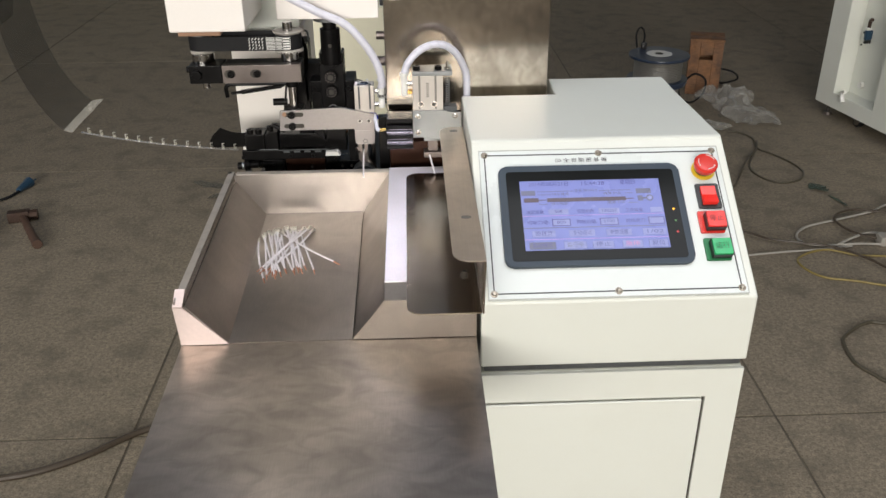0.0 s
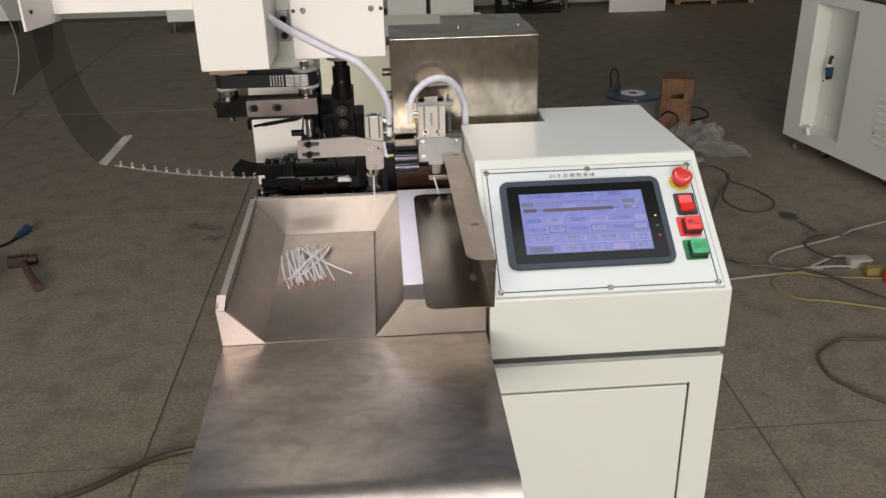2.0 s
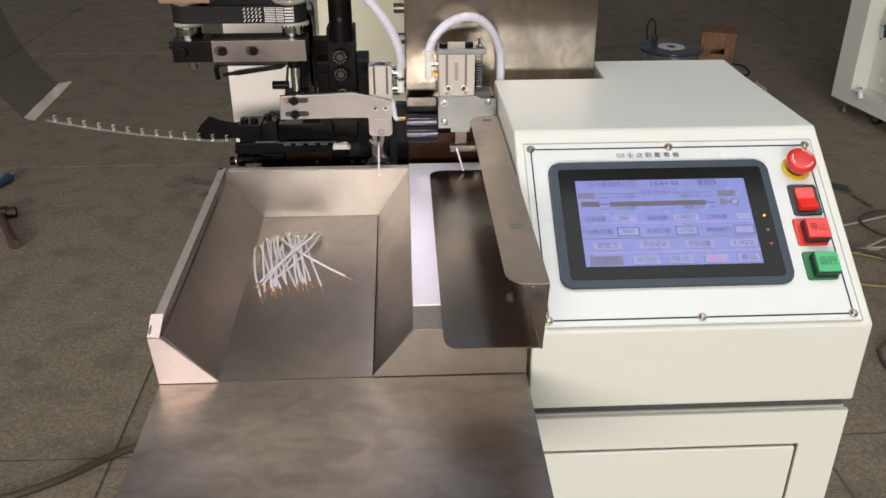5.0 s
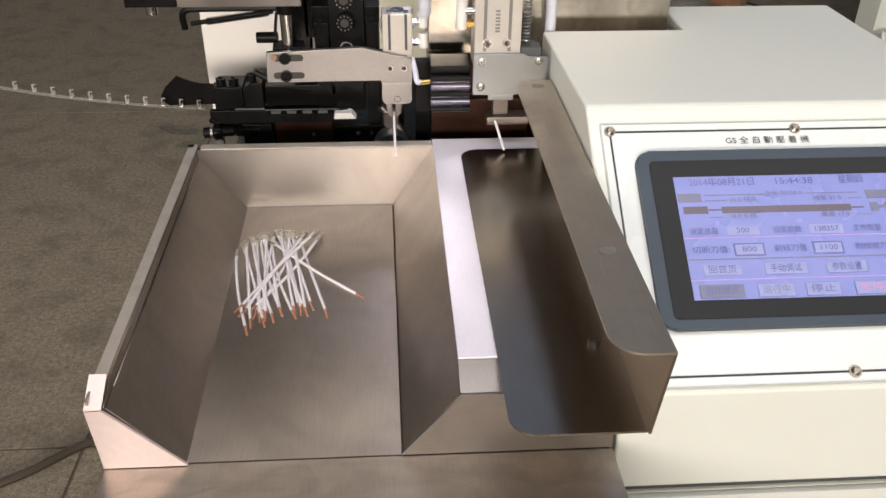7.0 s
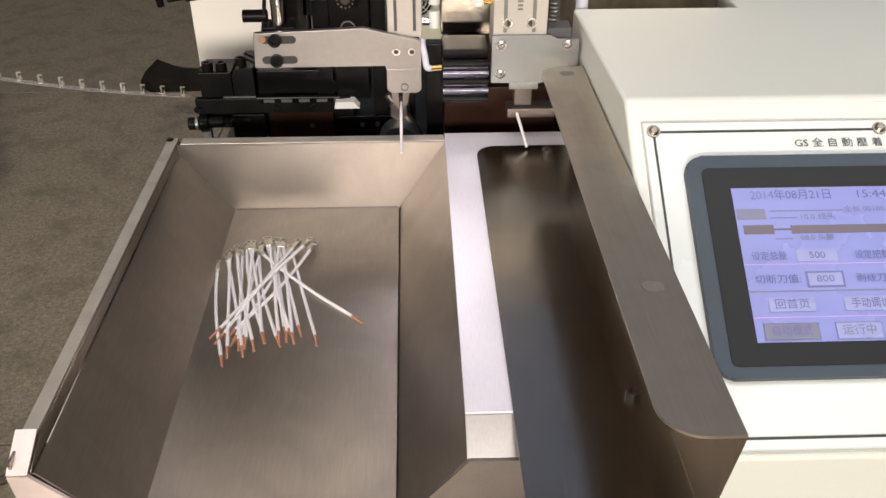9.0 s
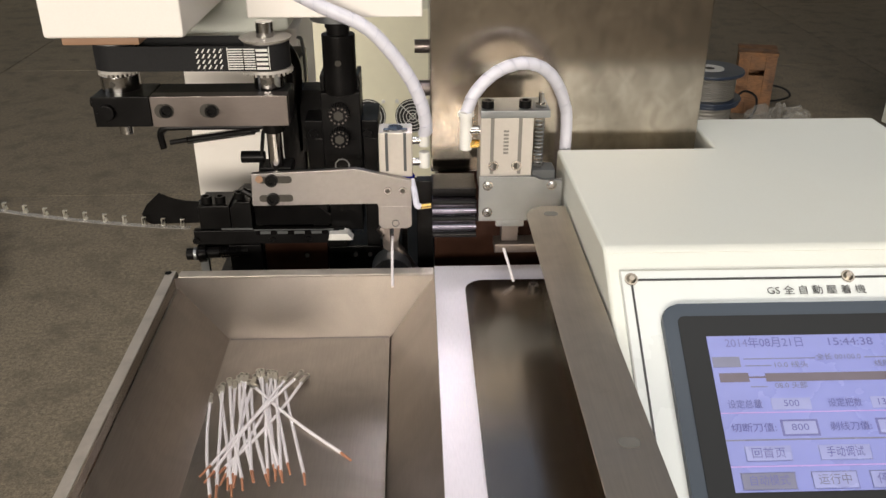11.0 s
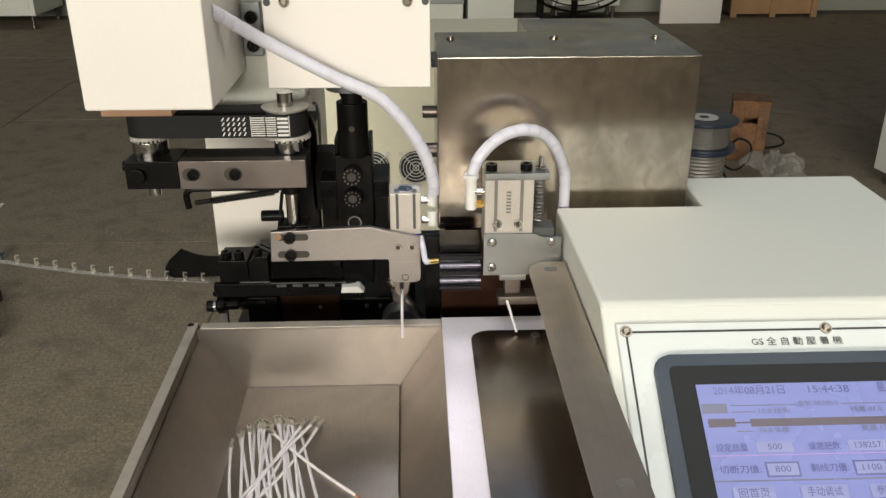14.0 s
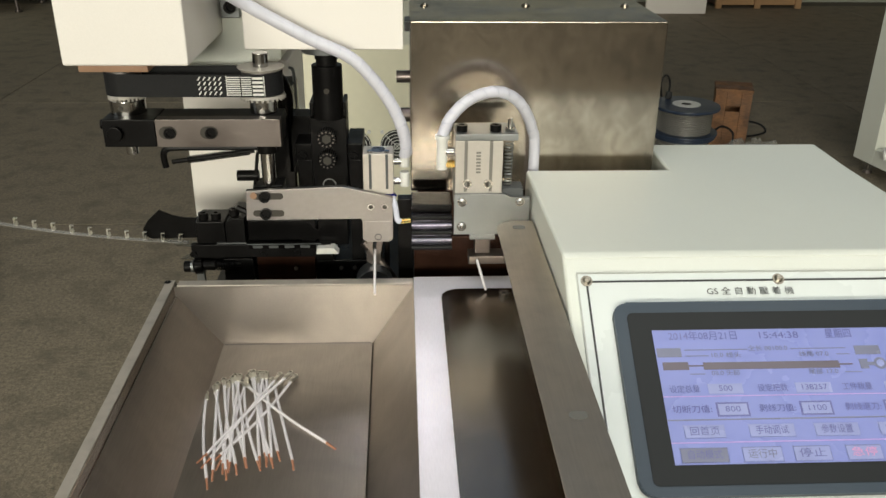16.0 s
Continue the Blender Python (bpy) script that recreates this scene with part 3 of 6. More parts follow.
for body_, u, v, wd in (("全长 00100.0", 0.465, 0.158, 0.027), ("10.0 线头", 0.285, 0.207, 0.020), ("线尾 07.0", 0.65, 0.207, 0.020), ("08.0 头部", 0.27, 0.345, 0.019), ("尾部 17.0", 0.67, 0.345, 0.020)):
    words(body_, 0.0031, SCREEN_GREY, hmi, scr(u, v), width=wd)
for u0, u1, v0, v1, line in ((0.185, 0.325, 0.425, 0.50, 0), (0.54, 0.685, 0.425, 0.50, 0), (0.905, 0.99, 0.425, 0.50, 0), (0.21, 0.325, 0.575, 0.655, 1), (0.545, 0.66, 0.575, 0.655, 1), (0.885, 0.985, 0.575, 0.655, 1)):
    if line:
        bar(u0 - 0.008, u1 + 0.008, v0 - 0.012, v1 + 0.012, SCREEN_INK, 0.0067)
    bar(u0, u1, v0, v1, SCREEN_PALE, 0.0069)
for body_, u, v, wd in (("设定总量", 0.09, 0.465, 0.020), ("设定把数", 0.445, 0.465, 0.020), ("工件数量", 0.79, 0.465, 0.020), ("500", 0.255, 0.462, 0.009), ("138257", 0.612, 0.462, 0.017),
                        ("切断刀值:", 0.105, 0.615, 0.026), ("800", 0.267, 0.615, 0.010), ("剥线刀值:", 0.445, 0.615, 0.024), ("1100", 0.602, 0.615, 0.012), ("剥线退刀:", 0.79, 0.615, 0.024)):
    words(body_, 0.0040, SCREEN_INK, hmi, scr(u, v, 0.0072), width=wd)
bar(0.0, 1.0, 0.512, 0.519, SCREEN_PINK)
bar(0.0, 1.0, 0.683, 0.692, SCREEN_GREY)
bar(0.0, 1.0, 0.845, 0.853, SCREEN_PINK)
for u0, u1, body_, ink, v0, v1 in ((0.06, 0.215, "回首页", SCREEN_INK, 0.73, 0.815), (0.315, 0.49, "手动调试", SCREEN_INK, 0.73, 0.815), (0.575, 0.745, "参数设置", SCREEN_INK, 0.73, 0.815), (0.83, 0.985, "1/02", SCREEN_INK, 0.73, 0.815),
                                   (0.03, 0.21, "自动模式", SCREEN_INK, 0.89, 0.985), (0.27, 0.42, "运行中", SCREEN_GREY, 0.89, 0.985), (0.47, 0.61, "停止", SCREEN_INK, 0.89, 0.985), (0.675, 0.81, "急停", SCREEN_RED, 0.89, 0.985), (0.86, 0.985, "复位", SCREEN_INK, 0.89, 0.985)):
    bar(u0 - 0.004, u1 + 0.004, v0 - 0.006, v1 + 0.006, SCREEN_GREY if v0 > 0.8 else SCREEN_PALE, 0.0066)
    bar(u0, u1, v0, v1, SCREEN_GREY if body_ == "自动模式" else SCREEN_PALE, 0.0069)
    words(body_, 0.0046, ink, hmi, scr((u0 + u1) / 2, (v0 + v1) / 2, 0.0072), width=(u1 - u0) * SU * 0.74)
for v, material in ((-0.0850, AMBER), (-0.1005, mat("dim_green_light", (0.06, 0.16, 0.05), 0.3, emit=0.3)), (-0.1155, mat("dim_red_light", (0.5, 0.03, 0.03), 0.3, emit=0.4))):
    part("indicator_light", on_slope(cyl((0.2158, v, 0.0060), (0.2158, v, 0.0067), 0.0013, seg=12)), material, hmi)

# buttons
KU, KV = 0.2622, -0.0285
stop = part("emergency_stop", on_slope(cyl((KU, KV, 0.0), (KU, KV, 0.0025), 0.0142, seg=40, bevel=0.0008)), YELLOW, control, "yellow collar of the stop button")
part("stop_stem", on_slope(cyl((KU, KV, 0.0025), (KU, KV, 0.0095), 0.0105, 0.0115)), BLACK_PLASTIC, stop)
bm = cyl((KU, KV, 0.0090), (KU, KV, 0.0150), 0.0132, 0.0142, 40)
cyl((KU, KV, 0.0150), (KU, KV, 0.0176), 0.0142, 0.0122, 40, bm)
cyl((KU, KV, 0.0176), (KU, KV, 0.0188), 0.0122, 0.0070, 40, bm)
knob_ = part("stop_knob", on_slope(bm), RED, stop, "glossy red mushroom knob")
for start in (20, 150, 270):
    arc = [(KU + 0.0098 * math.cos(radians(start + 8 * k)), KV + 0.0098 * math.sin(radians(start + 8 * k)), 0.0184) for k in range(9)]
    part("turn_arrow", on_slope(sweep(arc, 0.0005, 5)), LABEL_WHITE, knob_, "white printed turn arrow")
for v, half, u0, u1, frame_mat, lens, name, text, ink in (
        (-0.0657, 0.0167, 0.2480, 0.2755, BLACK_PLASTIC, RED_LIT, "power_switch", "", INK),
        (-0.1013, 0.0143, 0.2442, 0.2725, RED, RED_FLAT, "stop_button", "停止", mat("dark_red_ink", (0.16, 0.008, 0.008))),
        (-0.1374, 0.0143, 0.2448, 0.2730, GREEN_DARK, GREEN, "run_button", "运行", mat("dark_green_ink", (0.0, 0.06, 0.02)))):
    b = part(name, on_slope(prism(rounded(u0, u1, v - half, v + half, 0.0015), "z", 0.0, 0.0025, 0.0006)), frame_mat, control, "square button frame, " + name.replace("_", " "))
    if name == "power_switch":
        part("rocker", on_slope(prism([(v + 0.0115, 0.002), (v + 0.0115, 0.0060), (v, 0.0045), (v - 0.0125, 0.0095), (v - 0.0125, 0.002)], "x", 0.2530, 0.2705, 0.0006)), lens, b, "lit red rocker")
    else:
        part("button_skirt", on_slope(prism(rounded(0.2502, 0.2732, v - 0.0122, v + 0.0098, 0.0015), "z", 0.002, 0.0095, 0.0006)), BLACK_PLASTIC, b)
        part("button_lens", on_slope(prism(rounded(0.2512, 0.2722, v - 0.0112, v + 0.0088, 0.0012), "z", 0.0085, 0.0125, 0.0010)), lens, b)
        words(text, 0.0066, ink, b, SLOPE @ pose(0.2617, v - 0.0012, 0.0128), width=0.016)

# ---------------------------------------------------------------- sheet-metal deck, tray and apron
deck = thing("deck_plate", (0.02, 0.98, 0.862), "brushed stainless steel deck beside the tray", "deck")
# The strip's reflected brightness comes from its pale colour.
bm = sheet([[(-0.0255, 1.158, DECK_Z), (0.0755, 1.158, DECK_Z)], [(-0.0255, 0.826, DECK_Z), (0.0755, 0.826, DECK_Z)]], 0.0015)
part("deck_top", bm, STRIP, deck, "steel strip with its reflected sheen coloured in")
bm = sheet([[(-0.0255, 0.8255, DECK_Z), (0.0755, 0.8255, DECK_Z)], [(-0.0255, 0.8035, 0.9735), (0.0755, 0.8035, 0.9735)]], 0.0015)
part("deck_lip", bm, STEEL, deck)
bm = prism([(-0.0635, 0.9245), (-0.0245, 0.9733), (0.0745, 0.9733), (0.0745, 0.9245)], "y", 0.8015, 0.8032)
part("front_plate", bm, STEEL, deck, "dull front plate with slanted end")
part("side_plate", box(0.0735, 0.0753, 0.8035, 1.157, 0.863, 0.9800), STEEL, deck)
part("rear_plate", box(-0.2520, 0.0735, 1.1562, 1.1578, 0.863, 0.9800), STEEL, deck)

tray = thing("collecting_tray", (-0.14, 0.97, 0.862), "brushed stainless steel wire collecting tray, open at the front", "tray")
part("weld_seam", box(-0.2050, -0.0665, TRAY_Y1 - 0.0048, TRAY_Y1 - 0.0034, FLOOR_Z + 0.0002, FLOOR_Z + 0.0021), ALU, tray, "bright seam along the tray floor")
part("tray_floor", sheet([[(-0.2065, TRAY_Y1 - 0.002, FLOOR_Z), (-0.0655, TRAY_Y1 - 0.002, FLOOR_Z)], [(-0.2005, TRAY_Y0, FLOOR_Z + 0.003), (-0.0630, TRAY_Y0, FLOOR_Z + 0.003)]], 0.0015), STEEL, tray)
part("left_wall", sheet([[(-0.2460, TRAY_Y1, DECK_Z - 0.010), (-0.2415, TRAY_Y0, DECK_Z - 0.010)], [(-0.2068, TRAY_Y1 - 0.002, FLOOR_Z), (-0.2000, TRAY_Y0, FLOOR_Z + 0.003)]], 0.0012), STEEL, tray)
part("right_wall", sheet([[(-0.0258, TRAY_Y1, DECK_Z), (-0.0258, 0.8260, DECK_Z), (-0.0258, TRAY_Y0 + 0.001, 0.9735)], [(-0.0652, TRAY_Y1 - 0.002, FLOOR_Z), (-0.0629, 0.8260, FLOOR_Z + 0.0028), (-0.0627, TRAY_Y0 + 0.001, FLOOR_Z + 0.003)]], 0.0012), STEEL, tray)
part("back_wall", sheet([[(-0.2476, TRAY_Y1, DECK_Z), (-0.0255, TRAY_Y1, DECK_Z)], [(-0.2464, TRAY_Y1 - 0.0003, DECK_Z - 0.010), (-0.0322, TRAY_Y1 - 0.0003, DECK_Z - 0.010)], [(-0.2066, TRAY_Y1 - 0.002, FLOOR_Z), (-0.0653, TRAY_Y1 - 0.002, FLOOR_Z)]], 0.0012), STEEL, tray)
part("left_rim", prism([(-0.2565, 1.158), (-0.2478, 1.158), (-0.2428, 0.8215), (-0.2512, 0.8215)], "z", DECK_Z - 0.003, DECK_Z + 0.001, 0.0008), RIM, tray)
part("back_rim", box(-0.2446, -0.0262, TRAY_Y1 + 0.0008, 1.158, DECK_Z - 0.003, DECK_Z + 0.0005, 0.0006), RIM, tray)
part("rim_lip", sheet([[(-0.2476, TRAY_Y1, DECK_Z), (-0.2426, 0.8215, DECK_Z), (-0.2424, 0.8018, 0.9732)], [(-0.2470, TRAY_Y1, DECK_Z - 0.010), (-0.2424, 0.8215, DECK_Z - 0.010), (-0.2422, 0.8018, DECK_Z - 0.0105)]], 0.0008), STEEL_DARK, tray, "dark folded lip inside the rim")
# Highlight along the fold, drawn as a thin chrome cord.
part("rim_return", sweep([(-0.2462, TRAY_Y1, DECK_Z - 0.0098), (-0.2414, TRAY_Y0 + 0.02, DECK_Z - 0.0098)], 0.0007, 6), CHROME, tray, "bright cord drawn as the highlight along the fold")
for top_x, low_x in ((-0.2462, -0.2068), (-0.0262, -0.0654)):
    part("corner_seam", sweep([(top_x, TRAY_Y1 - 0.0006, DECK_Z - 0.004), (low_x, TRAY_Y1 - 0.0026, FLOOR_Z + 0.0006)], 0.0006, 6), GASKET, tray, "dark welded corner seam")
part("outer_wall", box(-0.2524, -0.2510, TRAY_Y0, 1.156, 0.863, DECK_Z - 0.003), STEEL, tray)
corner = part("front_corner_plate", prism([(-0.2505, 0.9245), (-0.2535, 0.9720), (-0.2430, 0.9720), (-0.1985, 0.9245)], "y", 0.7995, 0.8015), MATTE_PLATE, tray, "bright triangular front plate")
part("folded_tab", sheet([[(-0.2538, 0.8212, DECK_Z + 0.0008), (-0.2430, 0.8212, DECK_Z + 0.0008)], [(-0.2535, 0.8000, 0.9724), (-0.2430, 0.8000, 0.9724)]], 0.0012), MATTE_PLATE, corner, "sloping tab folded down from the rim")
part("rim_hole", cyl((-0.2540, 1.1535, DECK_Z + 0.0002), (-0.2540, 1.1535, DECK_Z + 0.0014), 0.0030, seg=16), BLACK, tray, "dark screw hole")
for x in (-0.176, -0.148, -0.118):
    part("weld_spot", box(x - 0.003, x + 0.003, TRAY_Y1 - 0.0042, TRAY_Y1 - 0.0025, FLOOR_Z + 0.0002, FLOOR_Z + 0.0016, 0.0004), GREYSTEEL, tray, "small weld at the seam")

apron = thing("apron_plate", (-0.09, 0.64, 0.862), "smudged stainless steel front shelf with a bent-down edge", "shelf")
rows_ = [[(-0.2505 + 0.004 * k / 7, 0.8012 - 0.03803 * k, 0.9238), (0.0748, 0.8012 - 0.03803 * k, 0.9238)] for k in range(8)]
for k in range(1, 9):
    a = radians(40 * k / 8)
    y, z = 0.535 - 0.060 * math.sin(a), 0.9238 - 0.060 * (1 - math.cos(a))
    rows_.append([(-0.2465, y, z), (0.0752, y, z)])
part("apron_top", sheet(rows_, 0.0015), APRON_STEEL, apron)
for x in (-0.2475, 0.070):
    part("bracket", prism([(0.8125, 0.865), (0.8125, 0.9205), (0.600, 0.9205), (0.770, 0.865)], "x", x, x + 0.002), STEEL, apron)
part("back_flange", box(-0.2500, 0.0740, 0.8035, 0.8125, 0.8625, 0.9205), STEEL, apron)

guard = thing("guard_channel", (0.04, 0.93, 0.984), "dark mirror-finished steel guard channel on the deck", "guard")
GY0, GY1 = 0.752, 1.128
part("lower_flange", prism(rounded(-0.001, 0.0767, GY0, GY1, 0.016, (1, 0, 0, 1)), "z", 0.9845, 0.9860), STEEL_DARK, guard)
part("guard_wall", prism([(GY0 - 0.001, 0.9845), (GY1, 0.9845), (GY1, 1.0535), (GY0 - 0.016, 1.0535)], "x", 0.0770, 0.0787), STEEL_DARK, guard)
part("top_flange", prism(rounded(0.0460, 0.0787, GY0 - 0.016, GY1 - 0.005, 0.018, (1, 0, 0, 1)), "z", 1.0537, 1.0552), GUARD_STEEL, guard)
for y in (0.835, 1.108):
    part("slot_hole", prism(rounded(0.0595, 0.0705, y - 0.004, y + 0.004, 0.0038), "z", 1.0553, 1.0555), GROOVE, guard, "open bolt hole")
for x, y in ((0.063, 0.833), (0.055, 1.112)):
    socket_screw((x, y, 0.986), (0, 0, 1), 0.0042, 0.004, guard, CHROME, label="bright socket screw")

# ---------------------------------------------------------------- stainless cover box
cover = thing("cover_box", (0.09, 1.30, 1.056), "smudged stainless steel cover box with screwed lid", "cover")
bm = box(-0.027, 0.207, 1.211, 1.335, 1.050, 1.212, 0.0015)
part("cover_front", bm, STEEL_BOX, cover)
part("cover_rear", box(0.066, 0.205, 1.335, 1.415, 1.050, 1.2118, 0.0012), STEEL_BOX, cover)
for x in (-0.012, 0.088, 0.187):
    pan_screw((x, 1.297, 1.212), (0, 0, 1), 0.0042, cover, SCREW)
part("cover_foot", box(-0.020, 0.200, 1.225, 1.41, 0.931, 1.0505), BROWN, cover, "dark machine support under the cover")
for z, r in ((1.150, 0.006), (1.112, 0.007)):
    part("side_knob", cyl((-0.040, 1.262, z), (-0.0268, 1.262, z), r, seg=16), GREYSTEEL, cover)

# ---------------------------------------------------------------- crimping press
bed = thing("machine_bed", (-0.03, 1.32, 0.862), "black oiled steel bed plate of the press", "machine bed")
part("bed_plate", box(-0.236, 0.210, 1.1595, 1.495, 0.8622, 0.9300, 0.002), BLACK, bed)
part("post", box(-0.040, -0.0255, 1.195, 1.208, 0.9302, 1.0480, 0.001), BLACK_GLOSS, bed, "black upright post")
part("brown_plate", box(-0.0245, 0.0720, 1.192, 1.2090, 0.9302, 1.0100, 0.001), BROWN, bed, "oiled brown steel plate")

press = thing("crimping_press", (-0.2, 1.42, 0.93), "cream-painted crimping press head and column", "press")
part("column", box(-0.2745, -0.1560, 1.360, 1.490, 0.9302, 1.145, 0.003), WHITE_PAINT, press)
part("head", prism([(-0.290, 1.150), (-0.174, 1.150), (-0.146, 1.172), (-0.146, 1.50), (-0.290, 1.50)], "y", 1.236, 1.50, 0.003), CREAM, press)
motor = part("motor_cover", box(-0.2935, -0.1975, 1.096, 1.2355, 1.1970, 1.475, 0.0025), WHITE_PAINT, press, "cream-white motor cover")
front = part("front_cover", box(-0.1715, -0.0330, 1.190, 1.2055, 1.1905, 1.475, 0.0015), WHITE_PAINT, press, "white front cover plate")
part("cover_back", box(-0.1735, -0.0350, 1.206, 1.2355, 1.1935, 1.475, 0.0015), CREAM, press)
for x in (-0.1530, -0.0520):
    pan_screw((x, 1.190, 1.2625), (0, -1, 0), 0.0045, front, SCREW)
for x in (-0.1672, -0.0372):
    part("cover_hole", cyl((x, 1.1898, 1.2622), (x, 1.1901, 1.2622), 0.0030, seg=16), GASKET, front, "open screw hole")
plate = part("side_bracket", box(-0.1955, -0.1790, 1.222, 1.2345, 1.212, 1.258, 0.001), ZINC, press, "grey steel bracket")
for z in (1.222, 1.246):
    socket_screw((-0.1865, 1.222, z), (0, -1, 0), 0.0055, 0.005, plate)
part("motor_mount", box(-0.2850, -0.2315, 1.105, 1.200, 1.1905, 1.1968, 0.0008), COPPER_BLOCK, press, "reddish brown mounting block")
part("ram_collar", cyl((-0.1050, 1.225, 1.1825), (-0.1050, 1.225, 1.1904), 0.0215, 0.0225, 32), ZINC, press, "grey steel ram collar")
part("pipe_handle", sweep(spline([(-0.1480, 1.30, 1.150), (-0.1440, 1.295, 1.148), (-0.1430, 1.295, 1.128), (-0.1440, 1.295, 1.108), (-0.1480, 1.30, 1.106)], 5), 0.0016), ZINC, press)
part("press_lamp_case", box(-0.032, -0.008, 1.222, 1.248, 1.2005, 1.2100, 0.001), BLACK_PLASTIC, press, "small black lamp housing")

# ---------------------------------------------------------------- applicator in the press
app = thing("crimp_applicator", (-0.11, 1.26, 0.93), "black oiled crimping applicator with adjusting dials", "applicator")
bm = cyl((-0.1045, 1.231, 1.1180), (-0.1045, 1.231, 1.1690), 0.0142, seg=36, bevel=0.001)
cyl((-0.1045, 1.231, 1.1690), (-0.1045, 1.231, 1.1745), 0.0098, seg=32, bm=bm)
cyl((-0.1045, 1.231, 1.1745), (-0.1045, 1.231, 1.1823), 0.0108, seg=32, bm=bm)
part("ram", bm, BLACK, app, "black ram shank")
part("ram_pin", cyl((-0.1045, 1.2155, 1.147), (-0.1045, 1.2172, 1.147), 0.0026, seg=16), JOINT, app)
part("slide_block", box(-0.1225, -0.0880, 1.2250, 1.262, 1.0400, 1.1190, 0.0012), BLACK, app)
for x0, x1 in ((-0.1225, -0.1187), (-0.0918, -0.0880)):
    part("block_ear", box(x0, x1, 1.2300, 1.262, 1.1192, 1.1330, 0.001), BLACK, app)
part("cross_block", box(-0.1500, -0.1230, 1.2650, 1.292, 1.0500, 1.1100, 0.0010), BLACK, app)
part("rear_block", box(-0.1650, -0.1430, 1.2650, 1.318, 0.960, 1.1380, 0.003), BLACK_GLOSS, app)
part("rear_lug", sweep(spline([(-0.164, 1.262, 1.150), (-0.154, 1.262, 1.145), (-0.149, 1.262, 1.128), (-0.152, 1.262, 1.100)], 6), 0.0080, 12), BLACK_GLOSS, app, "rounded black lever")
for x0, x1 in ((-0.1380, -0.1232), (-0.0878, -0.0745)):
    part("side_rail", box(x0, x1, 1.2350, 1.292, 0.960, 1.0740, 0.0010), BLACK, app)
    part("rail_cap", box(x0 - 0.001, x1 + 0.001, 1.2330, 1.285, 1.0743, 1.0915, 0.0012), BLACK, app)
for x in (-0.1318, -0.0832):
    socket_screw((x, 1.2330, 1.0790), (0, -1, 0), 0.0045, 0.0035, app)
part("centre_guide", box(-0.1205, -0.0905, 1.2300, 1.262, 0.985, 1.0395, 0.001), BLACK_GLOSS, app)
for z, r in ((1.1020, 0.0092), (1.0805, 0.0088)):
    dial = part("dial", cyl((-0.1065, 1.2130, z), (-0.1065, 1.2255, z), r * 0.94, seg=40), BLACK, app, "knurled black adjusting dial")
    bm = bmesh.new()
    for k in range(12):
        a = 2 * math.pi * k / 12
        cyl((-0.1065 + r * 0.78 * math.cos(a), 1.2121, z + r * 0.78 * math.sin(a)), (-0.1065 + r * 0.78 * math.cos(a), 1.2132, z + r * 0.78 * math.sin(a)), r * 0.09, seg=6, bm=bm)
    part("dial_marks", bm, GREYSTEEL, dial, "pale engraved marks")
    part("dial_socket", cyl((-0.1065, 1.2126, z), (-0.1065, 1.2132, z), r * 0.5, seg=6), JOINT, dial)
    bm = bmesh.new()
    for k in range(24):
        a = 2 * math.pi * k / 24
        c_, s_ = math.cos(a), math.sin(a)
        sweep([(-0.1065 + r * 0.95 * c_, 1.2136, z + r * 0.95 * s_), (-0.1065 + r * 0.95 * c_, 1.2235, z + r * 0.95 * s_)], 0.0006, 4, bm)
    part("dial_knurl", bm, BLACK_GLOSS, dial)
part("stamp_ring", ring((-0.1065, 1.2242, 1.0520), (-0.1065, 1.2250, 1.0520), 0.0066, 0.0056), ZINC, app, "stamped bright circle")
part("base_block", box(-0.200, -0.058, 1.232, 1.330, 0.9302, 0.9600, 0.0015), BLACK, app)
part("face_plate", box(-0.1840, -0.1250, 1.2280, 1.2318, 0.9340, 0.9740, 0.001), BROWN, app, "brown oiled front plate")
part("face_plate_right", box(-0.1245, -0.0720, 1.2290, 1.2318, 0.9340, 0.9680, 0.001), BLACK_GLOSS, app)
for x in (-0.1450, -0.1150, -0.0990, -0.0850):
    part("plate_screw", cyl((x, 1.2270, 0.9600), (x, 1.2292, 0.9600), 0.0022, seg=12), TIN if x != -0.1150 else BLACK_GLOSS, app)
part("upper_brown_block", box(-0.1080, -0.0700, 1.2420, 1.262, 1.0080, 1.0390, 0.001), BROWN, app)
part("pale_tab", prism([(-0.1225, 0.9815), (-0.1212, 0.9880), (-0.1045, 0.9880), (-0.0995, 0.9815)], "y", 1.2150, 1.2275, 0.0005), LABEL_WHITE, app, "small pale plate")
part("anvil", cyl((-0.0640, 1.190, 0.9560), (-0.0640, 1.2130, 0.9560), 0.0185, seg=40, bevel=0.001), ZINC, app, "rounded grey anvil block")
part("anvil_support", box(-0.0830, -0.0450, 1.190, 1.2270, 0.9302, 0.9400, 0.001), BLACK, app)
part("crimp_punch", prism([(-0.0715, 0.9900), (-0.0715, 0.9780), (-0.0645, 0.9735), (-0.0575, 0.9780), (-0.0575, 0.9900)], "y", 1.205, 1.222), GREYSTEEL, app)
part("air_pipe", sweep([(-0.0740, 1.214, 0.9955), (-0.0560, 1.2105, 0.9720), (-0.0420, 1.206, 0.9520)], 0.0046, 12), GREYSTEEL, app, "short grey pipe")
part("air_pipe_ring", sweep([(-0.0690, 1.2130, 0.9890), (-0.0665, 1.2125, 0.9858)], 0.0062, 12), ZINC, app)

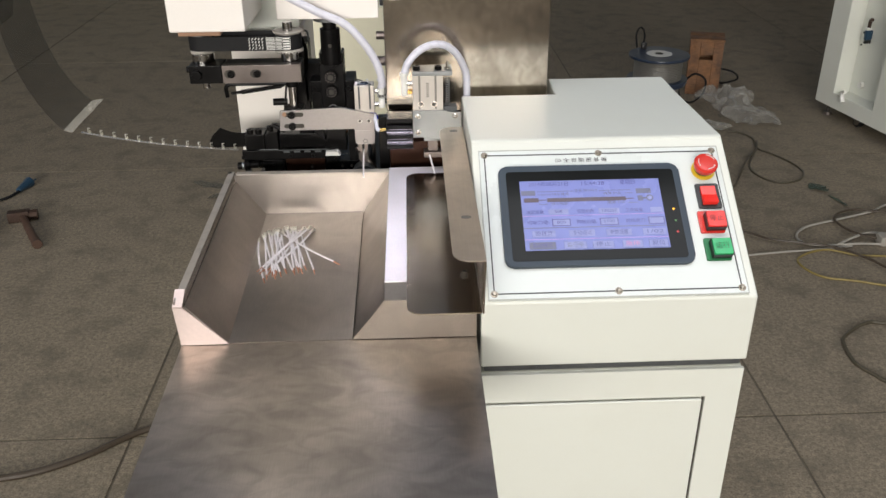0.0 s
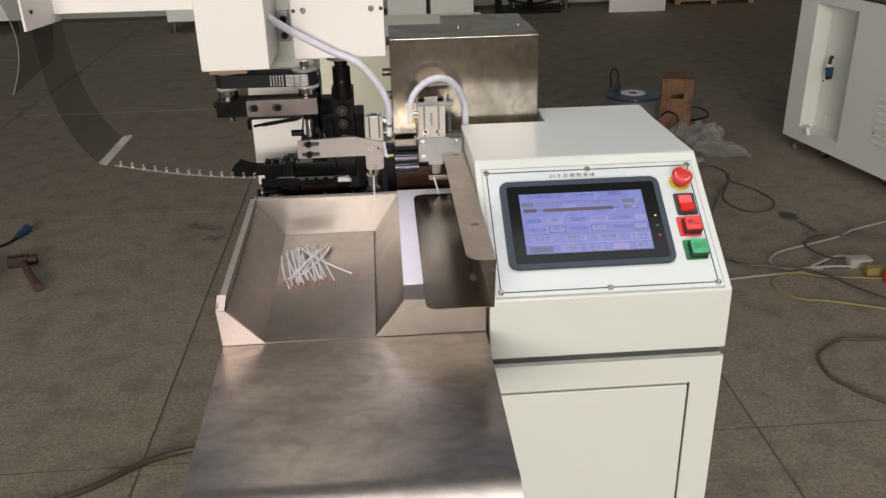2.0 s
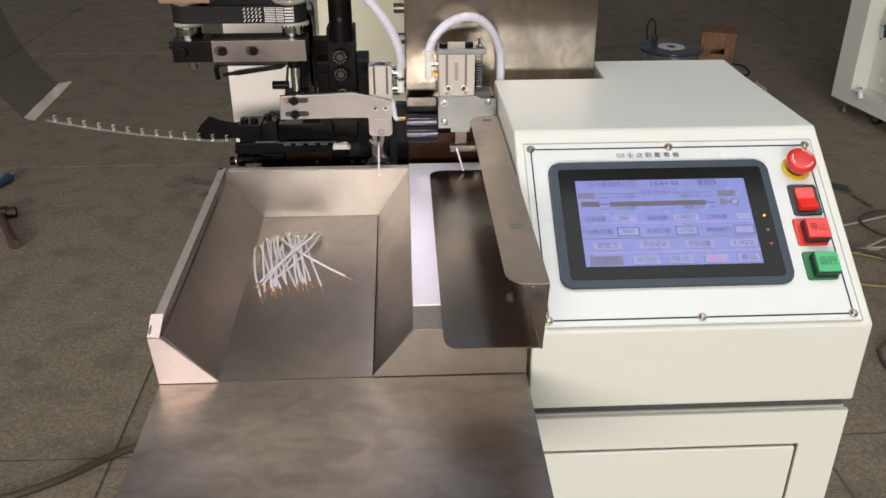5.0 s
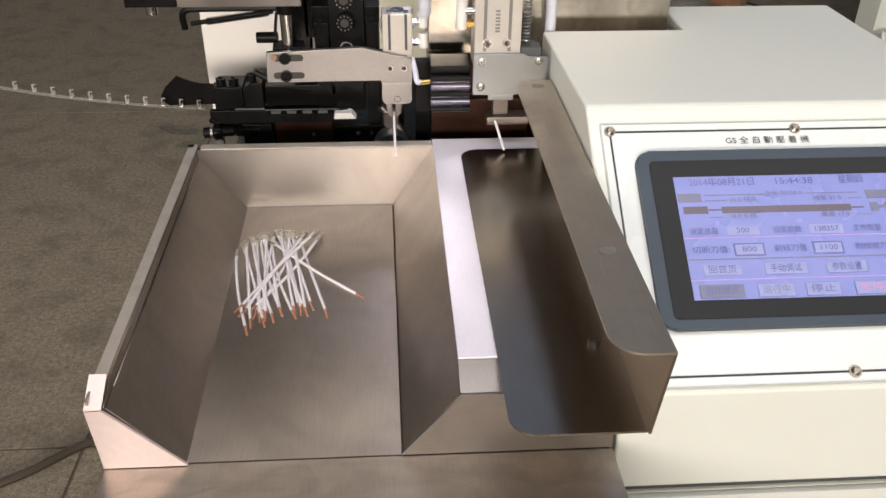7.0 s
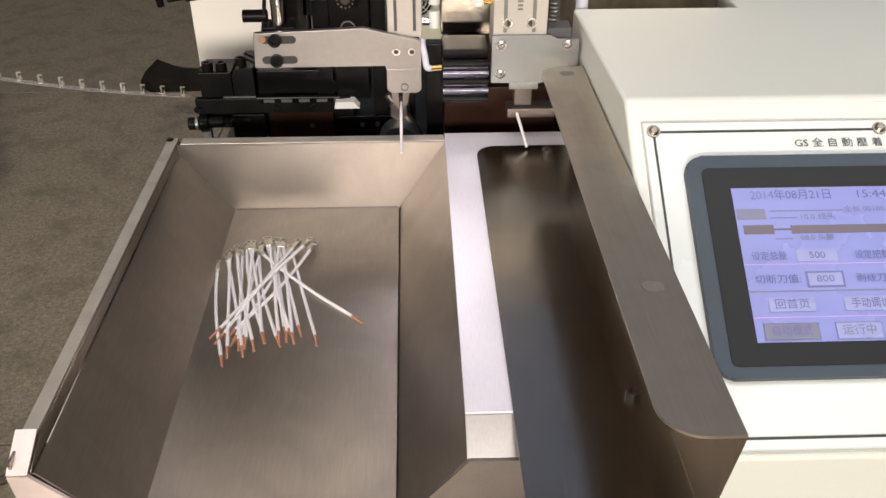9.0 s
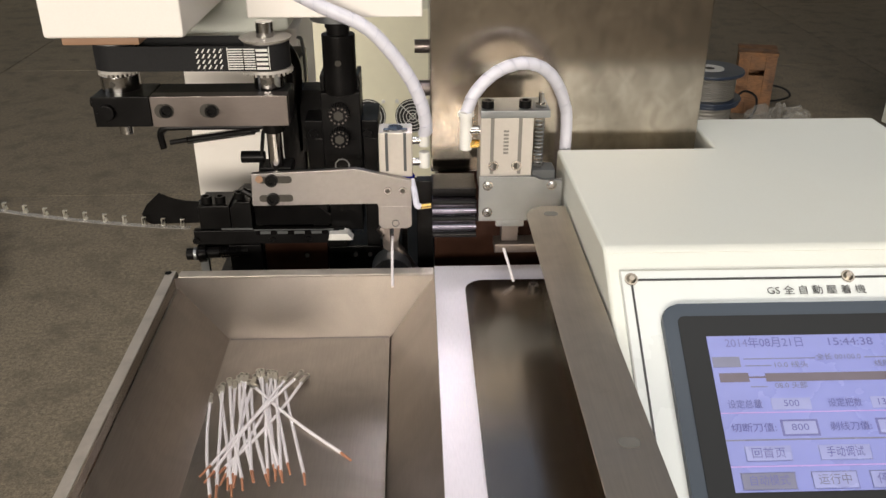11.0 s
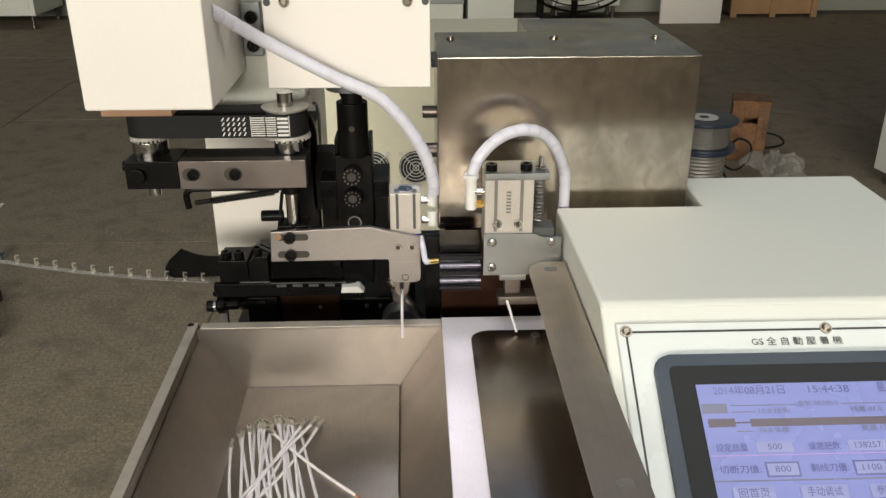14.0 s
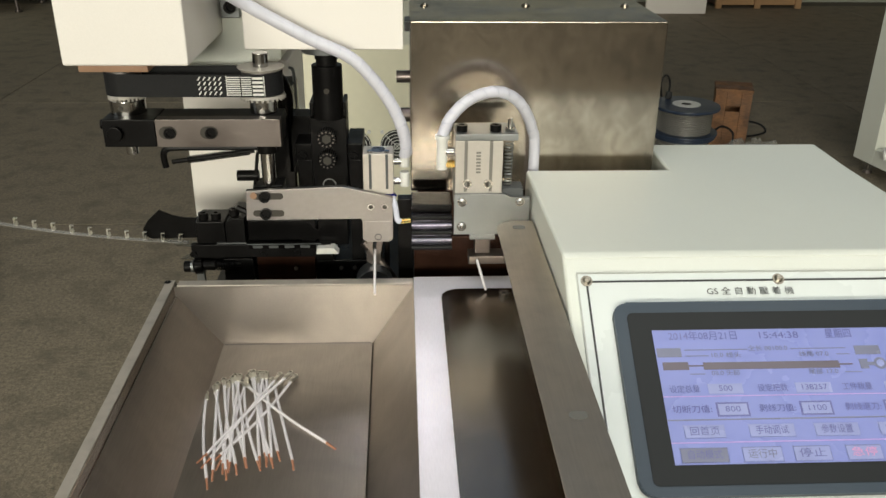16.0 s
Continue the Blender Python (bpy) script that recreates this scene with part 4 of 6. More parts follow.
feeder = thing("terminal_feeder", (-0.18, 1.25, 0.931), "black terminal feed track beside the applicator", "feeder")
part("track", box(-0.2480, -0.1080, 1.2240, 1.2315, 0.9745, 0.9885, 0.0008), BLACK, feeder)
part("track_groove", box(-0.1900, -0.1130, 1.2232, 1.2242, 0.9845, 0.9885), BLACK_GLOSS, feeder)
for k in range(5):
    x = -0.186 + 0.0158 * k
    part("track_window", box(x, x + 0.0095, 1.2226, 1.2236, 0.9853, 0.9882), GASKET, feeder)
part("track_pad", box(-0.2455, -0.1060, 1.2320, 1.300, 0.9605, 0.9840, 0.001), BLACK, feeder)
# Thin bright strip along the track's upper edge.
part("track_edge", box(-0.1920, -0.1180, 1.2234, 1.2241, 0.9888, 0.9896), ZINC, feeder, "thin bright edge of the track")
part("clamp_block", box(-0.2420, -0.2130, 1.2270, 1.262, 0.9890, 1.0125, 0.0012), BLACK, feeder)
part("clamp_step", prism([(-0.2125, 0.9890), (-0.2125, 1.0110), (-0.2060, 1.0165), (-0.1930, 1.0165), (-0.1930, 0.9890)], "y", 1.2260, 1.272, 0.001), BLACK, feeder)
# Thin bright strip low on the clamp's front.
part("clamp_edge", box(-0.2220, -0.1930, 1.2252, 1.2262, 0.9890, 0.9905), ZINC, feeder, "thin bright edge of the clamp block")
part("cover_plate", prism([(-0.1920, 0.9890), (-0.1920, 1.0110), (-0.1350, 1.0110), (-0.1160, 0.9960), (-0.1160, 0.9890)], "y", 1.2340, 1.296, 0.001), BLACK_GLOSS, feeder)
for x, z, y in ((-0.2350, 1.0125, 1.236), (-0.2225, 1.0125, 1.236), (-0.2045, 1.0165, 1.236)):
    socket_screw((x, y, z), (0, 0, 1), 0.0050, 0.0065, feeder)
for x in (-0.1760, -0.1420, -0.2460):
    socket_screw((x, 1.2240, 0.9790), (0, -1, 0), 0.0033, 0.002, feeder)
part("lever_stub", sweep([(-0.1985, 1.225, 1.0290), (-0.1800, 1.222, 1.0200)], 0.0032, 8), BLACK, feeder)
tip = [(-0.2400, 0.9905), (-0.2900, 0.9895), (-0.2965, 0.9935), (-0.2975, 1.0005), (-0.2920, 1.0095), (-0.2790, 1.0215), (-0.2745, 1.0180), (-0.2660, 1.0142), (-0.2560, 1.0128), (-0.2400, 1.0120)]
part("guide_tongue", prism(tip, "y", 1.2385, 1.2405, 0.0006), BLACK, feeder, "leaf-shaped black guide tongue")
part("tongue_clip", box(-0.2440, -0.2350, 1.2360, 1.2450, 0.9900, 1.0120, 0.0008), BLACK_GLOSS, feeder)
knob = part("tension_knob", cyl((-0.2560, 1.222, 0.9660), (-0.2490, 1.222, 0.9662), 0.0058, seg=20, bevel=0.0008), BLACK, feeder)
part("tension_rod", cyl((-0.2490, 1.222, 0.9662), (-0.2000, 1.226, 0.9670), 0.0030, seg=12), BLACK, feeder)
part("tension_collar", cyl((-0.2455, 1.222, 0.9664), (-0.2380, 1.223, 0.9666), 0.0085, seg=20, bevel=0.0008), BLACK_GLOSS, feeder)
part("bright_washer", cyl((-0.2488, 1.222, 0.9662), (-0.2462, 1.222, 0.9663), 0.0064, seg=20), ZINC, feeder)
part("tension_sleeve", cyl((-0.2378, 1.223, 0.9666), (-0.2250, 1.2235, 0.9668), 0.0052, seg=20, bevel=0.0006), BLACK, feeder)
coil = [(-0.2245 + 0.0190 * k / 90, 1.2232 + 0.0048 * math.cos(2 * math.pi * k / 12), 0.9668 + 0.0048 * math.sin(2 * math.pi * k / 12)) for k in range(91)]
part("tension_spring", sweep(coil, 0.0008, 6), BLACK_GLOSS, feeder, "small black coil spring")
part("tension_block", box(-0.2170, -0.1870, 1.2245, 1.2700, 0.9310, 0.9730, 0.001), BLACK, feeder)
part("bright_bracket", box(-0.2460, -0.2380, 1.226, 1.2320, 0.9310, 0.9600, 0.0005), ZINC, feeder)

# the terminals on their carrier strip
strip = thing("terminal_strip", (-0.36, 1.235, 0.985), "carrier strip of small tin terminals feeding the track", "terminal strip")


def strip_at(t):
    return Vector((-0.252 - 0.228 * t, 1.230 - 0.004 * t, 0.9900 + 0.014 * t + 0.020 * t * t))


bm = sheet([[strip_at(k / 16) + Vector((0, -0.0035, 0)), strip_at(k / 16) + Vector((0, 0.0025, 0.0))] for k in range(17)], 0.0006)
part("carrier", bm, STRIP_FILM, strip, "thin clear carrier strip")
t_mesh = None
for k in range(13):
    p = strip_at((k + 0.4) / 13.0)
    if t_mesh is None:
        bm = box(-0.0018, 0.0018, 0.0, 0.006, 0.0, 0.0008)
        box(-0.0018, -0.0010, 0.0, 0.004, 0.0008, 0.0095, bm=bm)
        box(0.0010, 0.0018, 0.0, 0.004, 0.0008, 0.0050, bm=bm)
        box(-0.0012, 0.0030, 0.0005, 0.003, 0.0086, 0.0096, bm=bm)
        t_mesh = bpy.data.meshes.new("terminal")
        bm.to_mesh(t_mesh)
        bm.free()
        t_mesh.materials.append(TIN)
    o = new("terminal", t_mesh)
    o.parent = strip
    o.location = p - BASE[strip.name]
    o.scale = (0.8, 0.8, 0.8)

# reel arm with the hanging guide film
reel = thing("reel_arm", (-0.43, 1.25, 1.27), "white reel arm with a hanging smoky guide film", "reel arm")
part("arm_bar", box(-0.5300, -0.2905, 1.236, 1.256, 1.2620, 1.330, 0.0015), WHITE_PAINT, reel)
part("arm_end", prism([(-0.5312, 1.2370), (-0.5270, 1.2560), (-0.5450, 1.160), (-0.5495, 1.162)], "z", 1.2500, 1.330, 0.0008), WHITE_PAINT, reel)
socket_screw((-0.3100, 1.236, 1.2760), (0, -1, 0), 0.0045, 0.002, reel, ZINC)
rows_ = []
for k in range(13):
    t = k / 12
    lx = (1 - t) ** 2 * -0.553 + 2 * t * (1 - t) * -0.5635 + t * t * -0.497
    lz = (1 - t) ** 2 * 1.262 + 2 * t * (1 - t) * 1.110 + t * t * 1.034
    rx = (1 - t) ** 2 * -0.531 + 2 * t * (1 - t) * -0.532 + t * t * -0.470
    rz = (1 - t) ** 2 * 1.268 + 2 * t * (1 - t) * 1.112 + t * t * 1.059
    rows_.append([(lx, 1.205, lz), (rx, 1.265, rz)])
part("guide_film", sheet(rows_, 0.0006), FILM, reel, "curved smoky plastic film")
e0, e1 = Vector(rows_[-1][0]), Vector(rows_[-1][1])
part("film_edge", sheet([[e0, e1], [e0 + Vector((0.012, 0.0, -0.004)), e1 + Vector((0.016, 0.004, 0.001))]], 0.0008), FILM_EDGE, reel, "milky end of the film")

rows_ = []
for k in range(11):
    t = k / 10
    rows_.append([(-0.5950 + 0.020 * math.sin(math.pi * t) - 0.006 * t, 1.200, 1.300 - 0.150 * t), (-0.5600 + 0.012 * math.sin(math.pi * t) + 0.004 * t, 1.262, 1.300 - 0.112 * t)])
part("inner_film", sheet(rows_, 0.0006), FILM, reel, "second smoky film behind the arm")
part("film_line", sweep([row[0] for row in rows_], 0.0009, 6), FILM_EDGE, reel, "pale bright edge of the film")
for x, y, z in ((-0.5330, 1.225, 1.305), (-0.5420, 1.178, 1.275)):
    part("arm_hole", cyl((x + 0.001, y, z), (x + 0.0035, y, z), 0.0030, seg=12), BLACK, reel, "dark screw hole")

# ---------------------------------------------------------------- transfer arm
arm = thing("transfer_arm", (-0.17, 1.175, 1.04), "belt-driven transfer arm with wire gripper", "transfer arm")
link_ = part("link_bar", box(-0.2465, -0.1400, 1.1535, 1.1655, 1.1140, 1.1385, 0.0005), GREYSTEEL, arm, "ground steel link bar")
part("link_body", box(-0.2465, -0.1400, 1.1660, 1.192, 1.1145, 1.1380, 0.0008), BLACK, arm)
part("link_end", box(-0.2915, -0.2470, 1.1540, 1.192, 1.1140, 1.1385, 0.0010), BLACK, arm)
for x in (-0.2355, -0.2005):
    part("slot", prism([(p[0], p[1]) for p in rounded(x - 0.0082, x + 0.0068, 1.1215, 1.1325, 0.0054)], "y", 1.1528, 1.1536), JOINT, link_)
    socket_screw((x + 0.001, 1.1532, 1.1270), (0, -1, 0), 0.0048, 0.003, link_)
part("end_bolt", cyl((-0.2805, 1.1490, 1.1265), (-0.2805, 1.1542, 1.1265), 0.0065, seg=24, bevel=0.0008), BLACK, arm)
part("end_set_screw", cyl((-0.2975, 1.170, 1.1300), (-0.2915, 1.170, 1.1300), 0.0045, seg=16, bevel=0.0006), BLACK, arm)
part("end_pin", cyl((-0.2730, 1.168, 1.1040), (-0.2730, 1.168, 1.1142), 0.0052, seg=20, bevel=0.0006), CHROME, arm)
PULLEYS = ((-0.1570, 0.0185), (-0.2750, 0.0165))
for x, r, rim_low, rim_top, hub_r in ((-0.1570, 0.0185, 0.0200, 0.0205, 0.0120), (-0.2750, 0.0165, 0.0160, 0.0165, 0.0152)):
    top = 1.1905 if x > -0.2 else 1.1885
    pul = part("pulley", cyl((x, 1.180, 1.1560), (x, 1.180, 1.1760), r - 0.0016, seg=40), ALU, arm, "aluminium toothed pulley")
    part("flange", cyl((x, 1.180, 1.1530), (x, 1.180, 1.1552), rim_low, rim_low - 0.001, 40), ALU_WHITE, pul)
    part("flange", cyl((x, 1.180, 1.1762), (x, 1.180, 1.1785), rim_top - 0.002, rim_top, 40), ALU_WHITE, pul)
    bm = bmesh.new()
    for k in range(26):
        a = 2 * math.pi * k / 26
        cyl((x + (rim_low - 0.0012) * math.cos(a), 1.180 + (rim_low - 0.0012) * math.sin(a), 1.1508), (x + (rim_low - 0.0012) * math.cos(a), 1.180 + (rim_low - 0.0012) * math.sin(a), 1.1530), 0.0011, seg=6, bm=bm)
    part("teeth", bm, ALU_WHITE, pul, "row of pulley teeth")
    part("hub", cyl((x, 1.180, 1.1382), (x, 1.180, 1.1506), hub_r, seg=32, bevel=0.0006), CHROME, pul)
    part("hub_hole", cyl((x - 0.002, 1.180 - hub_r - 0.0004, 1.1450), (x - 0.002, 1.180 - hub_r + 0.0012, 1.1450), 0.0022, seg=12), JOINT, pul)
    part("pulley_shaft", cyl((x, 1.180, 1.1785), (x, 1.180, top), 0.0068, seg=24, bevel=0.0005), CHROME, pul)
(xa, ra), (xb, rb) = PULLEYS
loop_out, loop_in = [], []
for k in range(25):
    a = radians(-90 + 180 * k / 24)
    loop_out.append((xa + ra * math.cos(a), 1.180 + ra * math.sin(a)))
    loop_in.append((xa + (ra - 0.0014) * math.cos(a), 1.180 + (ra - 0.0014) * math.sin(a)))
for k in range(25):
    a = radians(90 + 180 * k / 24)
    loop_out.append((xb + rb * math.cos(a), 1.180 + rb * math.sin(a)))
    loop_in.append((xb + (rb - 0.0014) * math.cos(a), 1.180 + (rb - 0.0014) * math.sin(a)))
bm = bmesh.new()
quads = [[bm.verts.new((*p, z)) for p in loop] for loop, z in ((loop_out, 1.1558), (loop_out, 1.1752), (loop_in, 1.1752), (loop_in, 1.1558))]
for k in range(4):
    for i in range(50):
        j = (i + 1) % 50
        bm.faces.new((quads[k][i], quads[k][j], quads[(k + 1) % 4][j], quads[(k + 1) % 4][i]))
belt = part("belt", bm, RUBBER, arm, "black rubber timing belt with white print")


def belt_y(x):
    return 1.180 - (rb + (ra - rb) * (x - xb) / (xa - xb)) - 0.0004


for row in range(4):
    for k in range(5):
        x = -0.2085 + 0.0044 * k
        z = 1.1578 + 0.0042 * row
        y = belt_y(x)
        part("belt_mark", prism([(x, z), (x + 0.0012, z), (x + 0.0030, z + 0.0030), (x + 0.0018, z + 0.0030)], "y", y, y + 0.0003), LABEL_WHITE, belt, "slanted white printed mark")
for row in range(9):
    z = 1.1574 + 0.0019 * row
    for x, w in ((-0.1835, 0.0110), (-0.1715, 0.0085)):
        y = belt_y(x + w)
        part("print_bar", box(x, x + w, y, y + 0.0003, z, z + 0.0009), LABEL_WHITE, belt, "white printed bar")
y = belt_y(-0.1600)
for k in range(5):
    part("print_bar", box(-0.1620, -0.1530, y - 0.0003, y, 1.1572 + 0.0035 * k, 1.1592 + 0.0035 * k), LABEL_WHITE, belt, "white printed bar")
part("print_bar", box(-0.1842, -0.1837, belt_y(-0.18), belt_y(-0.18) + 0.0003, 1.1568, 1.1745), LABEL_WHITE, belt, "white printed bar")
part("print_bar", box(-0.1524, -0.1518, y - 0.0003, y, 1.1568, 1.1745), LABEL_WHITE, belt, "white printed bar")

part("shaft_collar", cyl((-0.1565, 1.176, 1.1020), (-0.1565, 1.176, 1.1138), 0.0088, seg=24, bevel=0.0006), BLACK, arm)
part("pivot_shaft", cyl((-0.1565, 1.176, 1.0660), (-0.1565, 1.176, 1.1022), 0.0062, seg=28), CHROME, arm, "polished pivot shaft")
part("rear_knuckle", box(-0.1700, -0.1440, 1.1700, 1.192, 1.0420, 1.0720, 0.001), BLACK, arm)
part("side_stud", cyl((-0.1855, 1.178, 1.0790), (-0.1660, 1.178, 1.0790), 0.0050, seg=20, bevel=0.0006), BLACK, arm)
part("side_strap", prism([(-0.1755, 1.0420), (-0.1735, 1.0420), (-0.1640, 1.1020), (-0.1665, 1.1020)], "y", 1.174, 1.180), BLACK, arm)
plate = part("arm_plate", prism([(-0.1770, 1.0425), (-0.1755, 1.0710), (-0.0890, 1.0745), (-0.0440, 1.0635), (-0.0440, 1.0405), (-0.0725, 1.0405), (-0.0725, 1.0440)], "y", 1.1585, 1.1640, 0.0005), ALU, arm, "brushed aluminium arm plate")
for z in (1.0660, 1.0495):
    part("plate_slot", prism(rounded(-0.1705, -0.1425, z - 0.0030, z + 0.0030, 0.0029), "y", 1.1578, 1.1586), JOINT, plate)
    socket_screw((-0.1590, 1.1582, z), (0, -1, 0), 0.0052, 0.0035, plate, label="black socket screw")
part("stop_pin", cyl((-0.1690, 1.1572, 1.0668), (-0.1690, 1.1585, 1.0668), 0.0030, seg=14), COPPER_BLOCK, plate)
for x in (-0.0640, -0.0515):
    part("rivet", ring((x, 1.1572, 1.0552), (x, 1.1586, 1.0552), 0.0031, 0.0019, 18), CHROME, plate)
    part("rivet_hole", cyl((x, 1.1579, 1.0552), (x, 1.1585, 1.0552), 0.0020, seg=12), JOINT, plate)
grip = part("gripper_body", prism(rounded(-0.0722, -0.0442, 1.0195, 1.0400, 0.0045, (1, 1, 0, 0)), "y", 1.1600, 1.1720, 0.0005), ALU, arm, "grey gripper body with rounded foot")
part("gripper_ring", ring((-0.0580, 1.1592, 1.0245), (-0.0580, 1.1600, 1.0245), 0.0032, 0.0026), GASKET, grip)
for s in (-1, 1):
    part("gripper_jaw", prism([(-0.0615 + s * 0.0018, 1.0195), (-0.0615 + s * 0.0075, 1.0195), (-0.0615 + s * 0.0060, 1.0090), (-0.0615 + s * 0.0012, 1.0040)], "y", 1.1610, 1.1710, 0.0003), GREYSTEEL, grip, "steel gripper jaw")
cylb = part("gripper_cylinder", box(-0.0705, -0.0430, 1.1650, 1.1900, 1.0645, 1.1030, 0.0010), ALU_WHITE, arm, "pale anodised air cylinder")
for x in (-0.0640, -0.0490):
    part("groove", box(x - 0.0012, x + 0.0012, 1.1645, 1.1652, 1.0700, 1.1030), GASKET, cylb)
    part("cylinder_screw", cyl((x, 1.170, 1.1028), (x, 1.170, 1.1048), 0.0026, seg=14), CHROME, cylb)
part("cylinder_cap", cyl((-0.0568, 1.1772, 1.1028), (-0.0568, 1.1772, 1.1042), 0.0062, seg=28), SPOOL_BLUE, cylb)
for z in (1.0920, 1.0730):
    part("fitting", cyl((-0.0432, 1.178, z), (-0.0360, 1.178, z), 0.0032, seg=16), CHROME, cylb)
    part("fitting_elbow", cyl((-0.0330, 1.178, z - 0.005), (-0.0330, 1.178, z + 0.009), 0.0046, seg=18, bevel=0.0008), FITTING, cylb, "white push-in elbow")
part("hex_key", sweep(spline([(-0.2480, 1.176, 1.0880), (-0.2490, 1.176, 1.1000), (-0.2450, 1.176, 1.1050), (-0.2380, 1.176, 1.1062), (-0.2000, 1.176, 1.1065), (-0.1600, 1.176, 1.1065)], 5), 0.0030, 8), BLACK, arm, "black bent rod")
part("spring_rod", sweep([(-0.2420, 1.176, 1.0930), (-0.1680, 1.176, 1.1035)], 0.0022, 8), BLACK, arm)
coil = []
for k in range(361):
    t = k / 360
    a = 2 * math.pi * k / 12
    coil.append((-0.2280 + 0.0560 * t, 1.176 + 0.0032 * math.cos(a), 1.0950 + 0.0078 * t + 0.0032 * math.sin(a)))
part("return_spring", sweep(coil, 0.00055, 5), BLACK_GLOSS, arm, "dark coil spring")

held = thing("held_wire", (-0.062, 1.14, 1.0), "white wire held in the gripper", "wire")
part("insulation", sweep(spline([(-0.0615, 1.1680, 1.0080), (-0.0615, 1.150, 0.9985), (-0.0610, 1.120, 0.9850)], 5), 0.0012, 8), WIRE, held)

# ---------------------------------------------------------------- feed clamp with its air cylinder
clamp = thing("feed_clamp", (0.035, 1.15, 0.986), "zinc-plated feed clamp with pale air cylinder", "clamp")
plate = part("clamp_plate", prism([(0.0105, 1.0360), (0.0105, 1.0745), (0.0560, 1.0745), (0.0600, 1.0715), (0.0778, 1.0715), (0.0778, 1.0400), (0.0490, 1.0360)], "y", 1.1375, 1.1410, 0.0004), ZINC, clamp, "grey zinc-plated plate")
for x, z in ((0.0175, 1.0675), (0.0690, 1.0675), (0.0175, 1.0440)):
    pan_screw((x, 1.1376, z), (0, -1, 0), 0.0042, plate, label="bright cross-head screw")
c = part("air_cylinder", box(0.0112, 0.0530, 1.1415, 1.1740, 1.0600, 1.1225, 0.0012), ALU_WHITE, clamp, "pale anodised air cylinder")
for x in (0.0205, 0.0425):
    part("groove", box(x - 0.0014, x + 0.0014, 1.1408, 1.1417, 1.0760, 1.1225), GROOVE, c)
for x in (0.0220, 0.0405):
    part("port", ring((x, 1.1404, 1.0830), (x, 1.1416, 1.0830), 0.0042, 0.0026, 18), CHROME, c)
    part("port_hole", cyl((x, 1.1409, 1.0830), (x, 1.1415, 1.0830), 0.0027, seg=14), JOINT, c)
for k in range(7):
    part("print_bar", box(0.0295, 0.0335, 1.1410, 1.1416, 1.0930 + 0.0030 * k, 1.0946 + 0.0030 * k), GROOVE, c, "grey printed bar")
cap = part("cap_plate", box(0.0110, 0.0655, 1.1400, 1.1760, 1.1228, 1.1288, 0.0006), ZINC, clamp)
for x in (0.0170, 0.0465):
    socket_screw((x, 1.150, 1.1288), (0, 0, 1), 0.0050, 0.0058, cap)
part("adjuster", cyl((0.0590, 1.150, 1.1288), (0.0590, 1.150, 1.1400), 0.0022, seg=12), CHROME, cap)
part("adjuster_nut", cyl((0.0590, 1.150, 1.1288), (0.0590, 1.150, 1.1315), 0.0048, seg=6), CHROME, cap)
coil = [(0.0590 + 0.0032 * math.cos(2 * math.pi * k / 12), 1.150 + 0.0032 * math.sin(2 * math.pi * k / 12), 1.0780 + 0.0440 * k / 168) for k in range(169)]
part("clamp_spring", sweep(coil, 0.0007, 5), ZINC, clamp, "slim coil spring")
part("spring_seat", box(0.0535, 0.0720, 1.1415, 1.1600, 1.0700, 1.0785, 0.0006), GASKET, clamp)
part("fitting", cyl((0.0010, 1.150, 1.1100), (0.0112, 1.150, 1.1100), 0.0038, seg=16), CHROME, clamp)
part("brass_fitting", cyl((0.0030, 1.150, 1.0985), (0.0112, 1.150, 1.0985), 0.0036, seg=6), BRASS, clamp, "brass fitting")
bm = cyl((0.0, 1.150, 1.0940), (0.0, 1.150, 1.1220), 0.0048, seg=20, bevel=0.0008)
cyl((0.0, 1.150, 1.1220), (0.0, 1.150, 1.1252), 0.0064, seg=20, bm=bm)
part("elbow_fitting", bm, FITTING, clamp, "white push-in elbow")
part("plate_tab", box(0.0250, 0.0480, 1.1376, 1.1410, 1.0305, 1.0358, 0.0006), ZINC, clamp)
part("nozzle_block", box(0.0310, 0.0450, 1.1480, 1.1600, 1.0120, 1.0480, 0.0008), GREYSTEEL, clamp)
part("nozzle_arm", box(0.0250, 0.0640, 1.1420, 1.1600, 1.0040, 1.0118, 0.0008), GREYSTEEL, clamp)
slide_ = part("slide_body", box(-0.0270, 0.0100, 1.1560, 1.1940, 1.0120, 1.0480, 0.001), CLEAR, clamp, "polished guide slide")
for k in range(5):
    part("slide_rod", cyl((-0.0270, 1.1545, 1.0160 + 0.0074 * k), (0.0100, 1.1545, 1.0160 + 0.0074 * k), 0.0026, seg=14), CLEAR if k % 2 else BLACK_GLOSS, slide_)
part("slide_top", box(-0.0270, 0.0100, 1.1600, 1.1940, 1.0482, 1.0560, 0.001), BLACK_GLOSS, slide_)
part("brass_nozzle", cyl((-0.0370, 1.150, 1.0440), (-0.0285, 1.152, 1.0440), 0.0024, seg=12), BRASS, clamp, "brass nozzle")

feedw = thing("fed_wire", (0.036, 1.12, 1.0), "white wire end hanging from the feed clamp", "wire")
part("insulation", sweep(spline([(0.0320, 1.1460, 1.0100), (0.0340, 1.138, 1.0045), (0.0395, 1.120, 0.9885)], 5), 0.0012, 8), WIRE, feedw)


